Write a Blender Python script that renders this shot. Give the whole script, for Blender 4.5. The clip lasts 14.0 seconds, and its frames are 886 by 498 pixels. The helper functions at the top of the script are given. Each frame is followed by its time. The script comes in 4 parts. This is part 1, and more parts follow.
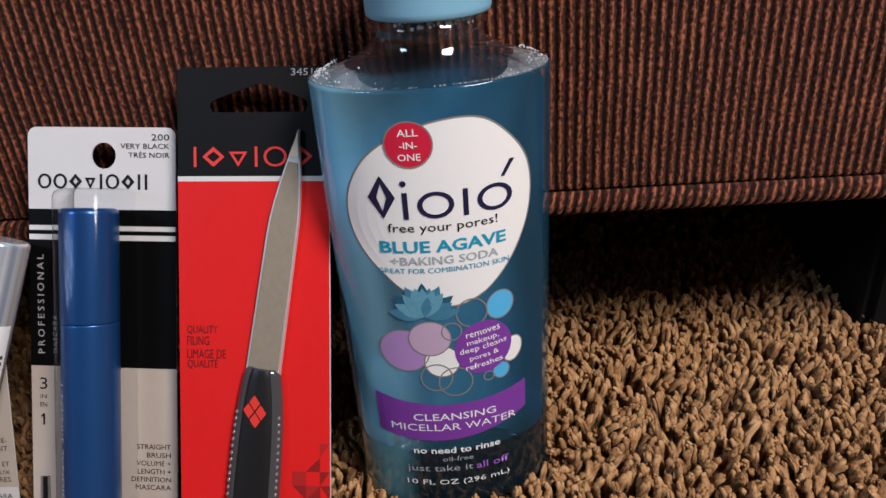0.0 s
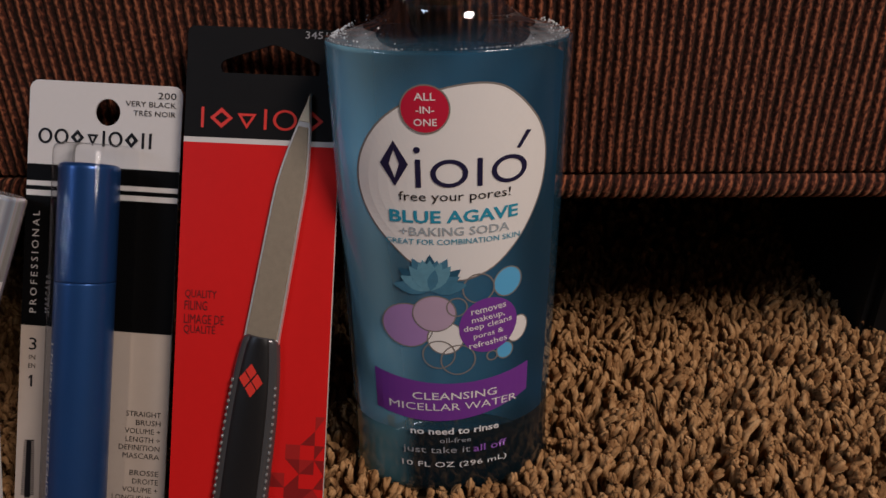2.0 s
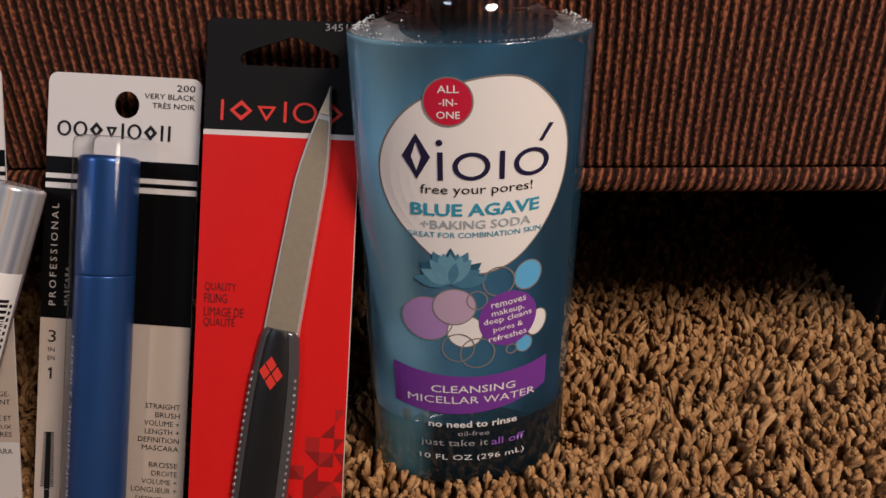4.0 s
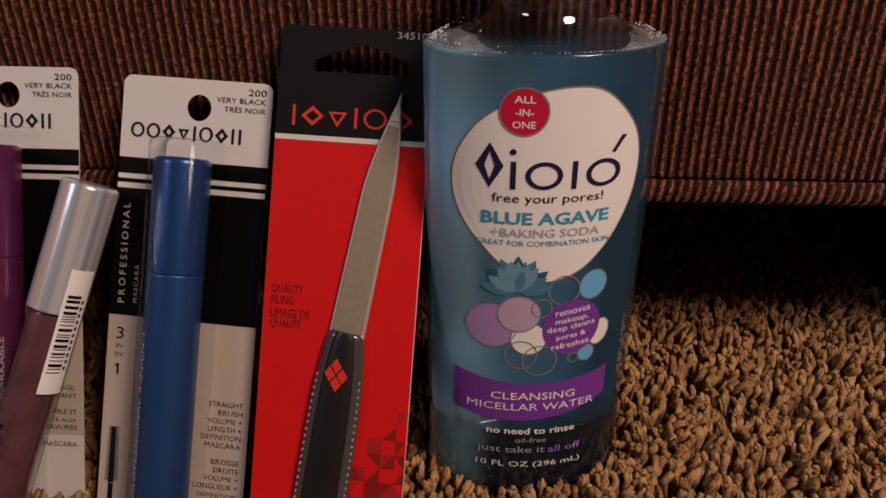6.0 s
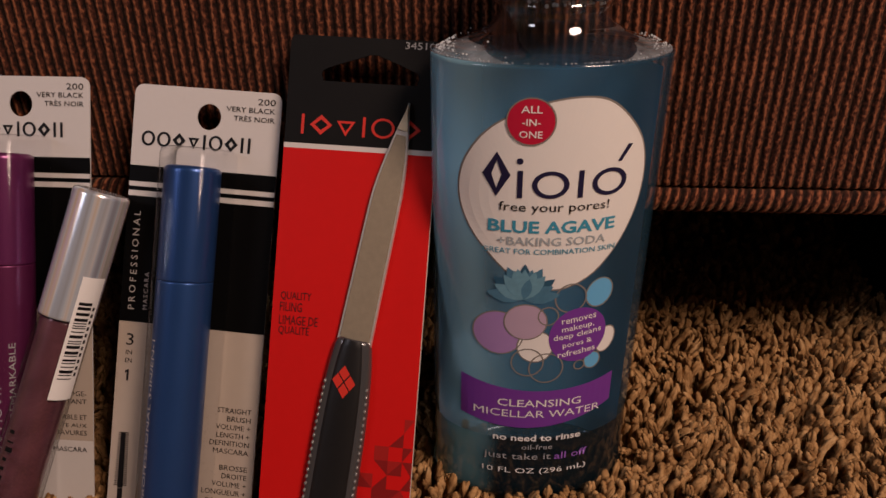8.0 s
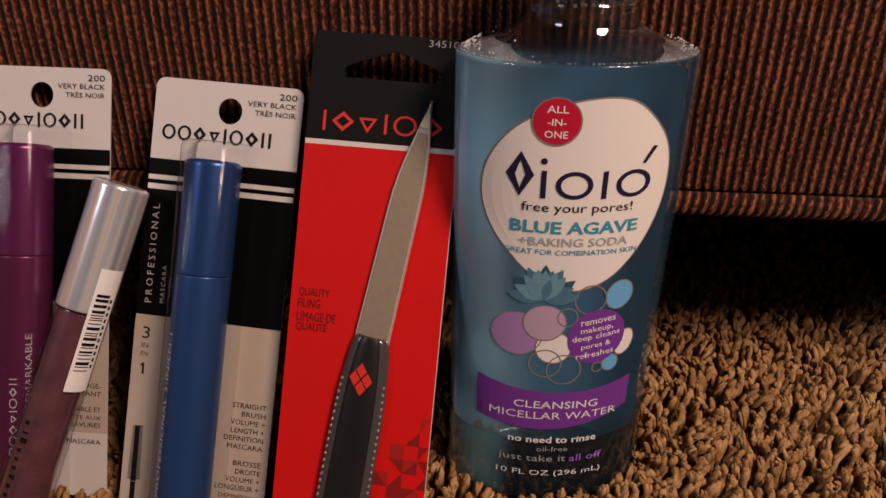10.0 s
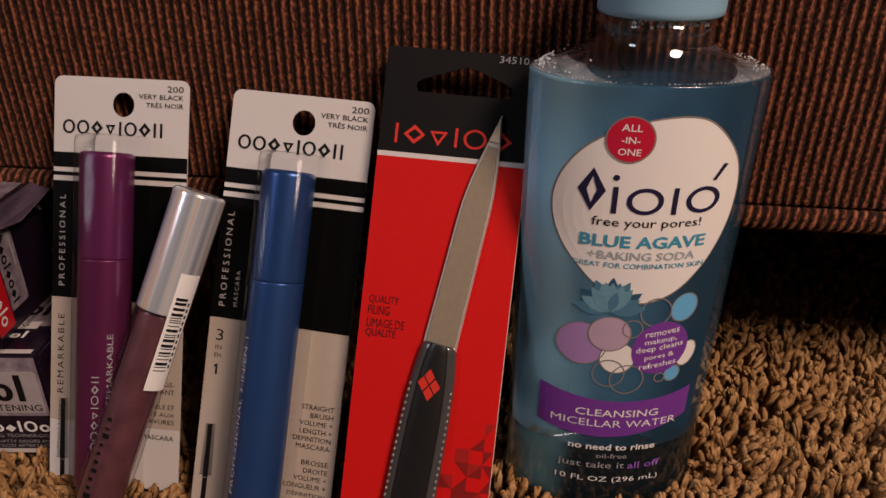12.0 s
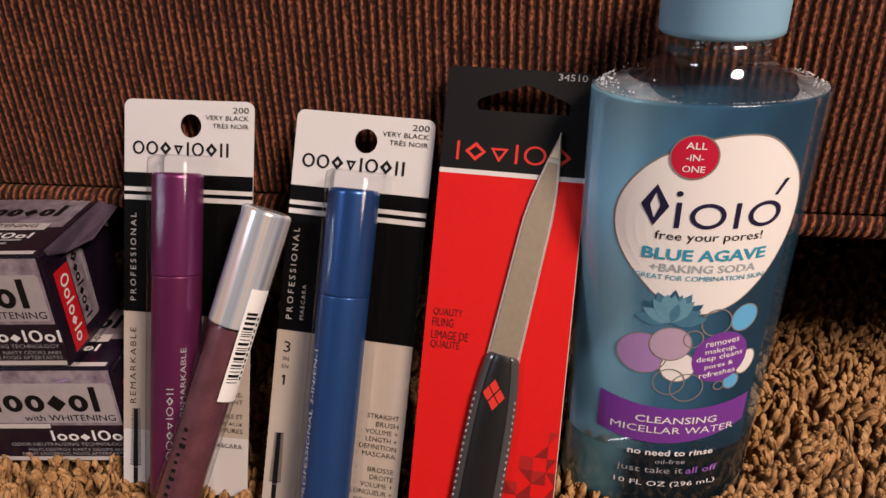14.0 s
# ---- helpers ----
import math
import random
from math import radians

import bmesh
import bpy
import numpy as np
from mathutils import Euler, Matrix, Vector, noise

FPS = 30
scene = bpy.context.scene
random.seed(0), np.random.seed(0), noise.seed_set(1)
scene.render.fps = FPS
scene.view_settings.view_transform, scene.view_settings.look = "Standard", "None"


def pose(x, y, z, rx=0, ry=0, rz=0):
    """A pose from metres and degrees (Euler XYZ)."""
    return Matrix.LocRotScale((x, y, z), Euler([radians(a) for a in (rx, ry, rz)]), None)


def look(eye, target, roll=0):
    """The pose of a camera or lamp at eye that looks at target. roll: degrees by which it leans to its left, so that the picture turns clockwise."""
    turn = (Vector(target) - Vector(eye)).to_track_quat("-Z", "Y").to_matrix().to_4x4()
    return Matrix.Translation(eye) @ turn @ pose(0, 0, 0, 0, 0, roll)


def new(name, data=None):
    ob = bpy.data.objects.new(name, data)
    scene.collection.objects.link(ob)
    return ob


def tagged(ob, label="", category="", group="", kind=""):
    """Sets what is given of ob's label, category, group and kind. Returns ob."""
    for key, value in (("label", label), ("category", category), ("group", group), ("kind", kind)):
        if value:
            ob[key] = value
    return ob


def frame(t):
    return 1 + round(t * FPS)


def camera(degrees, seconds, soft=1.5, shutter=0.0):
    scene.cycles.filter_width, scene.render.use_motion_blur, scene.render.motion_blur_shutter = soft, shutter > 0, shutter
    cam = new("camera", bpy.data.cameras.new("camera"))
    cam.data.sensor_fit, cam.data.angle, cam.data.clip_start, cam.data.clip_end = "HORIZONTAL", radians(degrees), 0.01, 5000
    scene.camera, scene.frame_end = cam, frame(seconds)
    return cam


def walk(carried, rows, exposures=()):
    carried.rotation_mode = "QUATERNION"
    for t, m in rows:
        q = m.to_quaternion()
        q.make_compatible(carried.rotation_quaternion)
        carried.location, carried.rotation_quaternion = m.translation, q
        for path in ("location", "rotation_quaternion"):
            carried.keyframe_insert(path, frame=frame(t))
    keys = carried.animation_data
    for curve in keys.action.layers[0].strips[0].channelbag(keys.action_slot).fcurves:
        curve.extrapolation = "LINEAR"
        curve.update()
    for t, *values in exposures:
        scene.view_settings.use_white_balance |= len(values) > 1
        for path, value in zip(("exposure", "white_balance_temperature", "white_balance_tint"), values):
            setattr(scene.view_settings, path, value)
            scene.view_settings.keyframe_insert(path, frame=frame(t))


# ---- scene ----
cam = camera(63.13, 14.0)
PATH = [
    (0, (-0.01112, 0.02073, 0.19813), (0.0443, 0.9060, -0.2637), -4.33),
    (0.5, (-0.01489, 0.02205, 0.18883), (0.0606, 0.9075, -0.2698), -1.66),
    (1, (-0.01677, 0.02095, 0.18769), (0.0580, 0.9073, -0.2693), -1.08),
    (1.5, (-0.01777, 0.02100, 0.18620), (0.0556, 0.9084, -0.2690), -0.97),
    (2, (-0.01796, 0.02047, 0.18689), (0.0553, 0.9095, -0.2650), -1.06),
    (2.2, (-0.01648, 0.02122, 0.18971), (0.0487, 0.9069, -0.2701), -2.42),
    (4.5, (-0.02747, 0.02102, 0.18622), (0.0411, 0.9067, -0.2730), -0.77),
    (5, (-0.03236, 0.02221, 0.18696), (0.0250, 0.9065, -0.2764), -0.92),
    (5.5, (-0.03649, 0.02009, 0.18936), (0.0128, 0.9086, -0.2669), -0.26),
    (6, (-0.03793, 0.02057, 0.18875), (0.0066, 0.9102, -0.2658), -0.46),
    (6.5, (-0.03876, 0.01981, 0.18927), (0.0035, 0.9103, -0.2638), -0.51),
    (7, (-0.03891, 0.01983, 0.19007), (0.0013, 0.9109, -0.2620), -0.58),
    (7.5, (-0.03882, 0.01958, 0.19032), (0.0002, 0.9119, -0.2593), -0.63),
    (8, (-0.03858, 0.01940, 0.19031), (-0.0010, 0.9126, -0.2577), -0.60),
    (10.5, (-0.04655, 0.01993, 0.18911), (-0.0188, 0.9146, -0.2568), 0.95),
    (11, (-0.04841, 0.01746, 0.19013), (-0.0301, 0.9128, -0.2548), 1.17),
    (11.5, (-0.04805, 0.01665, 0.19493), (-0.0428, 0.9160, -0.2422), -0.43),
    (12, (-0.05790, 0.01626, 0.19591), (-0.0576, 0.9092, -0.2543), 0.30),
    (12.5, (-0.06641, 0.01515, 0.20062), (-0.0712, 0.9090, -0.2478), 0.63),
    (13, (-0.06816, 0.01331, 0.20539), (-0.0852, 0.9066, -0.2437), -0.39),
    (13.5, (-0.07141, 0.01297, 0.20385), (-0.0917, 0.9054, -0.2468), -0.32),
    (14, (-0.07227, 0.01274, 0.20477), (-0.0979, 0.9023, -0.2514), -1.24),
]
EXPOSURES = [(0.0, -0.18, 5080, 10), (0.5, -0.13, 5100, 11), (1.0, -0.40, 5200, 12), (1.5, -1.15, 5520, 16), (2.2, -1.02, 5700, 16), (4.5, -0.47, 5900, 17), (5.0, -0.42, 5950, 18), (5.5, -0.82, 6300, 22), (6.5, -1.02, 6650, 27), (7.5, -1.07, 6800, 29), (8.2, -1.02, 6800, 29), (10.5, -0.72, 6800, 29), (11.0, -0.67, 6800, 29), (11.5, -0.63, 6700, 28), (12.0, -0.82, 6600, 26), (12.5, -0.87, 6450, 24), (13.0, -0.17, 6350, 22), (14.0, -0.12, 6100, 20)]
walk(cam, [(t, look(eye, target, roll)) for t, eye, target, roll in PATH], EXPOSURES)

# ---- light ----
world = bpy.data.worlds.new("room_air")
scene.world = world
world.use_nodes = True
world.node_tree.nodes["Background"].inputs[0].default_value = (0.9, 0.75, 0.6, 1)
world.node_tree.nodes["Background"].inputs[1].default_value = 0.02


def area_lamp(name, eye, target, size, watts, colour):
    data = bpy.data.lights.new(name, "AREA")
    data.shape, data.size, data.energy, data.color = "DISK", size, watts, colour
    ob = new(name, data)
    ob.matrix_world = look(eye, target)
    return ob


area_lamp("room_lamp_light", (0.56, -0.47, 0.98), (0.02, 0.22, 0.05), 0.40, 26, (1.0, 0.82, 0.64))
area_lamp("window_light", (-1.25, -0.60, 1.00), (0.0, 0.22, 0.08), 0.45, 6.5, (0.80, 0.90, 1.0))


# ---- materials ----
def material(name, colour, rough=0.5, metal=0.0, coat=0.0, grain=0.0, scale=400.0, bump=0.0, second=None, spec=0.5):
    """A surface with fine grain and broad wear in its colour and roughness."""
    m = bpy.data.materials.new(name)
    m.use_nodes = True
    nt = m.node_tree
    bsdf = nt.nodes["Principled BSDF"]
    bsdf.inputs["Roughness"].default_value = rough
    bsdf.inputs["Metallic"].default_value = metal
    bsdf.inputs["Coat Weight"].default_value = coat
    bsdf.inputs["Coat Roughness"].default_value = 0.14
    bsdf.inputs["Specular IOR Level"].default_value = spec
    bsdf.inputs["Base Color"].default_value = (*colour, 1)
    if grain:
        tex = nt.nodes.new("ShaderNodeTexCoord")
        fine = nt.nodes.new("ShaderNodeTexNoise")
        fine.inputs["Scale"].default_value, fine.inputs["Detail"].default_value = scale, 4
        broad = nt.nodes.new("ShaderNodeTexNoise")
        broad.inputs["Scale"].default_value, broad.inputs["Detail"].default_value = scale / 14, 2
        nt.links.new(tex.outputs["Object"], fine.inputs["Vector"])
        nt.links.new(tex.outputs["Object"], broad.inputs["Vector"])
        both = nt.nodes.new("ShaderNodeMath")
        both.operation = "ADD"
        nt.links.new(fine.outputs["Fac"], both.inputs[0])
        nt.links.new(broad.outputs["Fac"], both.inputs[1])
        ramp = nt.nodes.new("ShaderNodeMapRange")
        ramp.inputs["From Min"].default_value, ramp.inputs["From Max"].default_value = 0.6, 1.4
        nt.links.new(both.outputs[0], ramp.inputs["Value"])
        mix = nt.nodes.new("ShaderNodeMix")
        mix.data_type = "RGBA"
        dark = second or tuple(c * (1 - grain) for c in colour)
        mix.inputs["A"].default_value = (*dark, 1)
        mix.inputs["B"].default_value = (*colour, 1)
        nt.links.new(ramp.outputs[0], mix.inputs["Factor"])
        nt.links.new(mix.outputs["Result"], bsdf.inputs["Base Color"])
        if bump:
            b = nt.nodes.new("ShaderNodeBump")
            b.inputs["Strength"].default_value, b.inputs["Distance"].default_value = bump, 0.0004
            nt.links.new(fine.outputs["Fac"], b.inputs["Height"])
            nt.links.new(b.outputs["Normal"], bsdf.inputs["Normal"])
    return m


def clear_plastic(name, tint, rough=0.03, ior=1.45, gloss=1.0):
    """Thin clear plastic: see-through, with the gloss of its angle."""
    m = bpy.data.materials.new(name)
    m.use_nodes = True
    nt = m.node_tree
    nt.nodes.remove(nt.nodes["Principled BSDF"])
    out = nt.nodes["Material Output"]
    clear = nt.nodes.new("ShaderNodeBsdfTransparent")
    clear.inputs["Color"].default_value = (*tint, 1)
    shine = nt.nodes.new("ShaderNodeBsdfGlossy")
    shine.inputs["Roughness"].default_value = rough
    shine.inputs["Color"].default_value = (gloss, gloss, gloss, 1)
    face = nt.nodes.new("ShaderNodeLayerWeight")
    steep = nt.nodes.new("ShaderNodeMath")
    steep.operation, steep.inputs[1].default_value = "POWER", 4.0
    nt.links.new(face.outputs["Facing"], steep.inputs[0])
    fres = nt.nodes.new("ShaderNodeMath")
    base = ((ior - 1) / (ior + 1)) ** 2
    fres.operation, fres.inputs[1].default_value, fres.inputs[2].default_value = "MULTIPLY_ADD", 0.9, base
    nt.links.new(steep.outputs[0], fres.inputs[0])
    mix = nt.nodes.new("ShaderNodeMixShader")
    nt.links.new(fres.outputs[0], mix.inputs[0])
    nt.links.new(clear.outputs[0], mix.inputs[1])
    nt.links.new(shine.outputs[0], mix.inputs[2])
    nt.links.new(mix.outputs[0], out.inputs["Surface"])
    return m


def nodes_of(m):
    return m.node_tree.nodes, m.node_tree.links, m.node_tree.nodes["Principled BSDF"]


def corduroy_material():
    m = material("corduroy", (0.2, 0.07, 0.03), 0.9, spec=0.15)
    N, L, b = nodes_of(m)
    uv = N.new("ShaderNodeUVMap")
    uv.uv_map = "wale"
    split = N.new("ShaderNodeSeparateXYZ")
    L.new(uv.outputs[0], split.inputs[0])
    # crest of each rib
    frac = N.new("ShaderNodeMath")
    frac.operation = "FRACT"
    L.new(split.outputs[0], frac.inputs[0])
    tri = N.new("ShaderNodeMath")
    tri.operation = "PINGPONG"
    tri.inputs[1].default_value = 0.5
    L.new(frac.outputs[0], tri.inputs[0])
    fuzz = N.new("ShaderNodeTexNoise")
    fuzz.inputs["Scale"].default_value, fuzz.inputs["Detail"].default_value = 1.0, 3
    sc = N.new("ShaderNodeMapping")
    sc.inputs["Scale"].default_value = (3.4, 620, 1)
    L.new(uv.outputs[0], sc.inputs[0])
    L.new(sc.outputs[0], fuzz.inputs["Vector"])
    rib = N.new("ShaderNodeTexNoise")
    rib.inputs["Scale"].default_value, rib.inputs["Detail"].default_value = 1.0, 2
    sc2 = N.new("ShaderNodeMapping")
    sc2.inputs["Scale"].default_value = (1.1, 70, 1)
    L.new(uv.outputs[0], sc2.inputs[0])
    L.new(sc2.outputs[0], rib.inputs["Vector"])
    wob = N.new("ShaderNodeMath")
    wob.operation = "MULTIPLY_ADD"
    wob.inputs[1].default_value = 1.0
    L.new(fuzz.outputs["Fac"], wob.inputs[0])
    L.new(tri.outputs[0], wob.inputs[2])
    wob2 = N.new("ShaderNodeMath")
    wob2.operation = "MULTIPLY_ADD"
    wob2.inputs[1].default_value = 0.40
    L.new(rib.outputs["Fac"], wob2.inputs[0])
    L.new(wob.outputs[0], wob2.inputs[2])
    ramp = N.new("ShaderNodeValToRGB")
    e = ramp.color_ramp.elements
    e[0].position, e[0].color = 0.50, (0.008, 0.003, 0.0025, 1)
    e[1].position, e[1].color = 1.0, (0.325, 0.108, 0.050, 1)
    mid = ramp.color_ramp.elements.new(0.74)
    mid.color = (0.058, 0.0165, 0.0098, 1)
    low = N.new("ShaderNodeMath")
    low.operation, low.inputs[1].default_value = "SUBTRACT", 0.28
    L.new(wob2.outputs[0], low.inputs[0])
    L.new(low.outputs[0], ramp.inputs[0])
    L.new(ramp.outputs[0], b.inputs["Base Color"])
    bump = N.new("ShaderNodeBump")
    bump.inputs["Strength"].default_value, bump.inputs["Distance"].default_value = 0.9, 0.0006
    L.new(fuzz.outputs["Fac"], bump.inputs["Height"])
    L.new(bump.outputs[0], b.inputs["Normal"])
    b.inputs["Sheen Weight"].default_value = 0.25
    b.inputs["Sheen Tint"].default_value = (0.8, 0.45, 0.25, 1)
    return m


def yarn_material():
    m = material("carpet_yarn", (0.33, 0.2, 0.1), 0.95, spec=0.1)
    N, L, b = nodes_of(m)
    geo = N.new("ShaderNodeNewGeometry")
    ramp = N.new("ShaderNodeValToRGB")
    e = ramp.color_ramp.elements
    e[0].position, e[0].color = 0.0, (0.22, 0.105, 0.042, 1)
    e[1].position, e[1].color = 1.0, (0.93, 0.61, 0.30, 1)
    k = e.new(0.35)
    k.color = (0.50, 0.275, 0.110, 1)
    k = e.new(0.7)
    k.color = (0.80, 0.475, 0.205, 1)
    tex = N.new("ShaderNodeTexCoord")
    tuft = N.new("ShaderNodeTexNoise")
    tuft.inputs["Scale"].default_value, tuft.inputs["Detail"].default_value = 170, 2
    L.new(tex.outputs["Object"], tuft.inputs["Vector"])
    spread = N.new("ShaderNodeMapRange")
    spread.inputs["From Min"].default_value, spread.inputs["From Max"].default_value = 0.28, 0.72
    L.new(tuft.outputs["Fac"], spread.inputs["Value"])
    blend = N.new("ShaderNodeMix")
    blend.inputs["Factor"].default_value = 0.30
    L.new(spread.outputs[0], blend.inputs["A"])
    L.new(geo.outputs["Random Per Island"], blend.inputs["B"])
    L.new(blend.outputs["Result"], ramp.inputs[0])
    no = N.new("ShaderNodeTexNoise")
    no.inputs["Scale"].default_value, no.inputs["Detail"].default_value = 1100, 3
    L.new(tex.outputs["Object"], no.inputs["Vector"])
    mix = N.new("ShaderNodeMix")
    mix.data_type, mix.blend_type = "RGBA", "MULTIPLY"
    mix.inputs["Factor"].default_value = 0.45
    L.new(ramp.outputs[0], mix.inputs["A"])
    L.new(no.outputs["Fac"], mix.inputs["B"])
    gain = N.new("ShaderNodeMix")
    gain.data_type, gain.blend_type = "RGBA", "MULTIPLY"
    gain.inputs["Factor"].default_value = 1.0
    gain.inputs["B"].default_value = (0.76, 0.735, 0.74, 1)
    L.new(mix.outputs["Result"], gain.inputs["A"])
    L.new(gain.outputs["Result"], b.inputs["Base Color"])
    bump = N.new("ShaderNodeBump")
    bump.inputs["Strength"].default_value, bump.inputs["Distance"].default_value = 0.6, 0.0004
    L.new(no.outputs["Fac"], bump.inputs["Height"])
    L.new(bump.outputs[0], b.inputs["Normal"])
    return m


CORD = corduroy_material()
YARN = yarn_material()
BACKING = material("carpet_backing", (0.34, 0.21, 0.10), 0.95, grain=0.5, scale=600, bump=0.6, spec=0.1)
PLASTER = material("plaster", (0.62, 0.55, 0.46), 0.8, grain=0.08, scale=60, bump=0.2)
DUST = material("dust_cover", (0.012, 0.011, 0.011), 0.95, grain=0.3, scale=900, bump=0.3, spec=0.1)
FOOT = material("black_foot", (0.006, 0.006, 0.006), 0.6, grain=0.3, scale=300, spec=0.2)
CARD_WHITE = material("white_card", (0.62, 0.595, 0.57), 0.45, grain=0.03, scale=500, bump=0.03)
CARD_EDGE = material("card_pulp", (0.62, 0.57, 0.50), 0.9, grain=0.2, scale=2500)
CARD_BLACK = material("black_print", (0.0026, 0.0025, 0.0026), 0.5, grain=0.25, scale=350, spec=0.08)
CHAMPAGNE = material("champagne_print", (0.47, 0.395, 0.325), 0.5, grain=0.06, scale=260, spec=0.3)
CARD_SOFT = material("black_card", (0.0060, 0.0055, 0.0055), 0.55, grain=0.3, scale=250, bump=0.04, spec=0.18)
CARD_RED = material("red_print", (0.61, 0.0105, 0.0075), 0.45, grain=0.07, scale=300, coat=0.03, spec=0.2)
RED_MID = material("red_facet_mid", (0.36, 0.013, 0.010), 0.40, grain=0.08, scale=300)
RED_DARK = material("red_facet_dark", (0.23, 0.009, 0.008), 0.40, grain=0.08, scale=300)
RED_INK = material("red_ink", (0.62, 0.035, 0.02), 0.4)
BLACK_INK = material("black_ink", (0.006, 0.0055, 0.0065), 0.5, spec=0.2)
MAROON_INK = material("maroon_ink", (0.045, 0.005, 0.005), 0.4)
WHITE_INK = material("white_ink", (0.82, 0.80, 0.78), 0.4)
SOFT_INK = material("soft_white_ink", (0.46, 0.43, 0.41), 0.4)
GREY_INK = material("grey_ink", (0.36, 0.36, 0.37), 0.4)
BLUE_TUBE = material("blue_tube", (0.024, 0.090, 0.29), 0.33, metal=0.55, coat=0.2, grain=0.08, scale=120)
BLUE_CAP = material("blue_cap", (0.021, 0.080, 0.265), 0.31, metal=0.55, coat=0.25, grain=0.08, scale=120)
PURPLE_TUBE = material("purple_tube", (0.150, 0.020, 0.088), 0.33, metal=0.5, coat=0.2, grain=0.08, scale=120)
PURPLE_CAP = material("purple_cap", (0.165, 0.024, 0.115), 0.31, metal=0.5, coat=0.25, grain=0.08, scale=120)
BLISTER = clear_plastic("clear_blister", (0.98, 0.98, 0.98), 0.11, 1.34, 0.5)
STEEL = material("file_grit", (0.315, 0.262, 0.188), 0.55, metal=0.3, grain=0.22, scale=6500, bump=0.12)
STEEL_EDGE = material("polished_steel", (0.86, 0.85, 0.83), 0.34, metal=0.7, grain=0.1, scale=900)
TIP_METAL = material("bare_steel_tip", (0.84, 0.74, 0.54), 0.35, metal=0.3, grain=0.15, scale=900)
RUBBER = material("black_grip", (0.010, 0.010, 0.011), 0.38, grain=0.3, scale=700, bump=0.05)
GRIP_RIM = material("grip_rim", (0.055, 0.055, 0.058), 0.2, coat=0.7)
BEAD = material("grip_bead", (0.20, 0.195, 0.19), 0.2, coat=0.6)
CAP_BLUE = material("pale_blue_cap", (0.22, 0.42, 0.56), 0.38, grain=0.05, scale=200, bump=0.03)
CLEAR_BASE = material("thick_clear_base", (0.1, 0.3, 0.4), 0.10, coat=0.7, grain=0.2, scale=90, spec=0.6)
SHELL = material("blue_liquid_in_clear_plastic", (0.13, 0.36, 0.56), 0.06, coat=0.6, grain=0.25, scale=70, spec=0.6)


def add_side_shading(m, pale, deep, start=-0.036, end=0.0):
    """Paint the bottle's bright and shaded sides into the colour: pale to deep blue across it, with faint wavy lines.
    """
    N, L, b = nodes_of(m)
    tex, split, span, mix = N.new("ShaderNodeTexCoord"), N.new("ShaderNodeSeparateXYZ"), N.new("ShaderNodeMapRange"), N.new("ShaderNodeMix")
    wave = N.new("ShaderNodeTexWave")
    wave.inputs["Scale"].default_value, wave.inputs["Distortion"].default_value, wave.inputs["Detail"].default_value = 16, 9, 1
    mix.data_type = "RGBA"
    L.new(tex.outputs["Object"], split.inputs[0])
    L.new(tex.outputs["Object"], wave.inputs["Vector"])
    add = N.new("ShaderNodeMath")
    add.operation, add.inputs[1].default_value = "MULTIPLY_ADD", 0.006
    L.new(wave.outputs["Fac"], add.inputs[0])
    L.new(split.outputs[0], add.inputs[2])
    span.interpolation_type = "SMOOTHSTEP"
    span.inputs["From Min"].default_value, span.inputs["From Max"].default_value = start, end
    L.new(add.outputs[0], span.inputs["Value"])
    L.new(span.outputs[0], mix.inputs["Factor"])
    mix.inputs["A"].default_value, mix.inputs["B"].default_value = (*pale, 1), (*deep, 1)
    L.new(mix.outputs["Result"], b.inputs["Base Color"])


def add_clear(m, tint, left, right):
    """Let the coloured liquid show what lies behind it: more so towards one side."""
    N, L, b = nodes_of(m)
    clear, mix, span = N.new("ShaderNodeBsdfTransparent"), N.new("ShaderNodeMixShader"), N.new("ShaderNodeMapRange")
    tex, split = N.new("ShaderNodeTexCoord"), N.new("ShaderNodeSeparateXYZ")
    clear.inputs["Color"].default_value = (*tint, 1)
    span.interpolation_type = "SMOOTHSTEP"
    span.inputs["From Min"].default_value, span.inputs["From Max"].default_value = -0.036, 0.030
    span.inputs["To Min"].default_value, span.inputs["To Max"].default_value = left, right
    L.new(tex.outputs["Object"], split.inputs[0])
    L.new(split.outputs[0], span.inputs["Value"])
    L.new(span.outputs[0], mix.inputs[0])
    L.new(b.outputs[0], mix.inputs[1])
    L.new(clear.outputs[0], mix.inputs[2])
    L.new(mix.outputs[0], N["Material Output"].inputs["Surface"])


# the fall of light, bright left to dark right, is put into these colours
add_side_shading(SHELL, (0.43, 0.83, 1.0), (0.045, 0.128, 0.200))
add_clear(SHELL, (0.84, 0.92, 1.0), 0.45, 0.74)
add_side_shading(CLEAR_BASE, (0.22, 0.54, 0.68), (0.006, 0.014, 0.019), -0.036, -0.008)
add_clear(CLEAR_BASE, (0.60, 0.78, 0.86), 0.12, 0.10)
SURFACE = clear_plastic("liquid_surface", (0.75, 0.90, 0.95), 0.03, 1.33)
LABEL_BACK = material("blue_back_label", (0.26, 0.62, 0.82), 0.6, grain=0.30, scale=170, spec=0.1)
# the label's blue is shaded darker to the right in the same way
add_side_shading(LABEL_BACK, (0.32, 0.68, 0.94), (0.09, 0.25, 0.37), -0.034, 0.010)
LABEL_WHITE = material("white_label", (0.84, 0.825, 0.79), 0.35, grain=0.02, scale=300)
LABEL_RIM = material("taupe_outline", (0.22, 0.20, 0.18), 0.35)
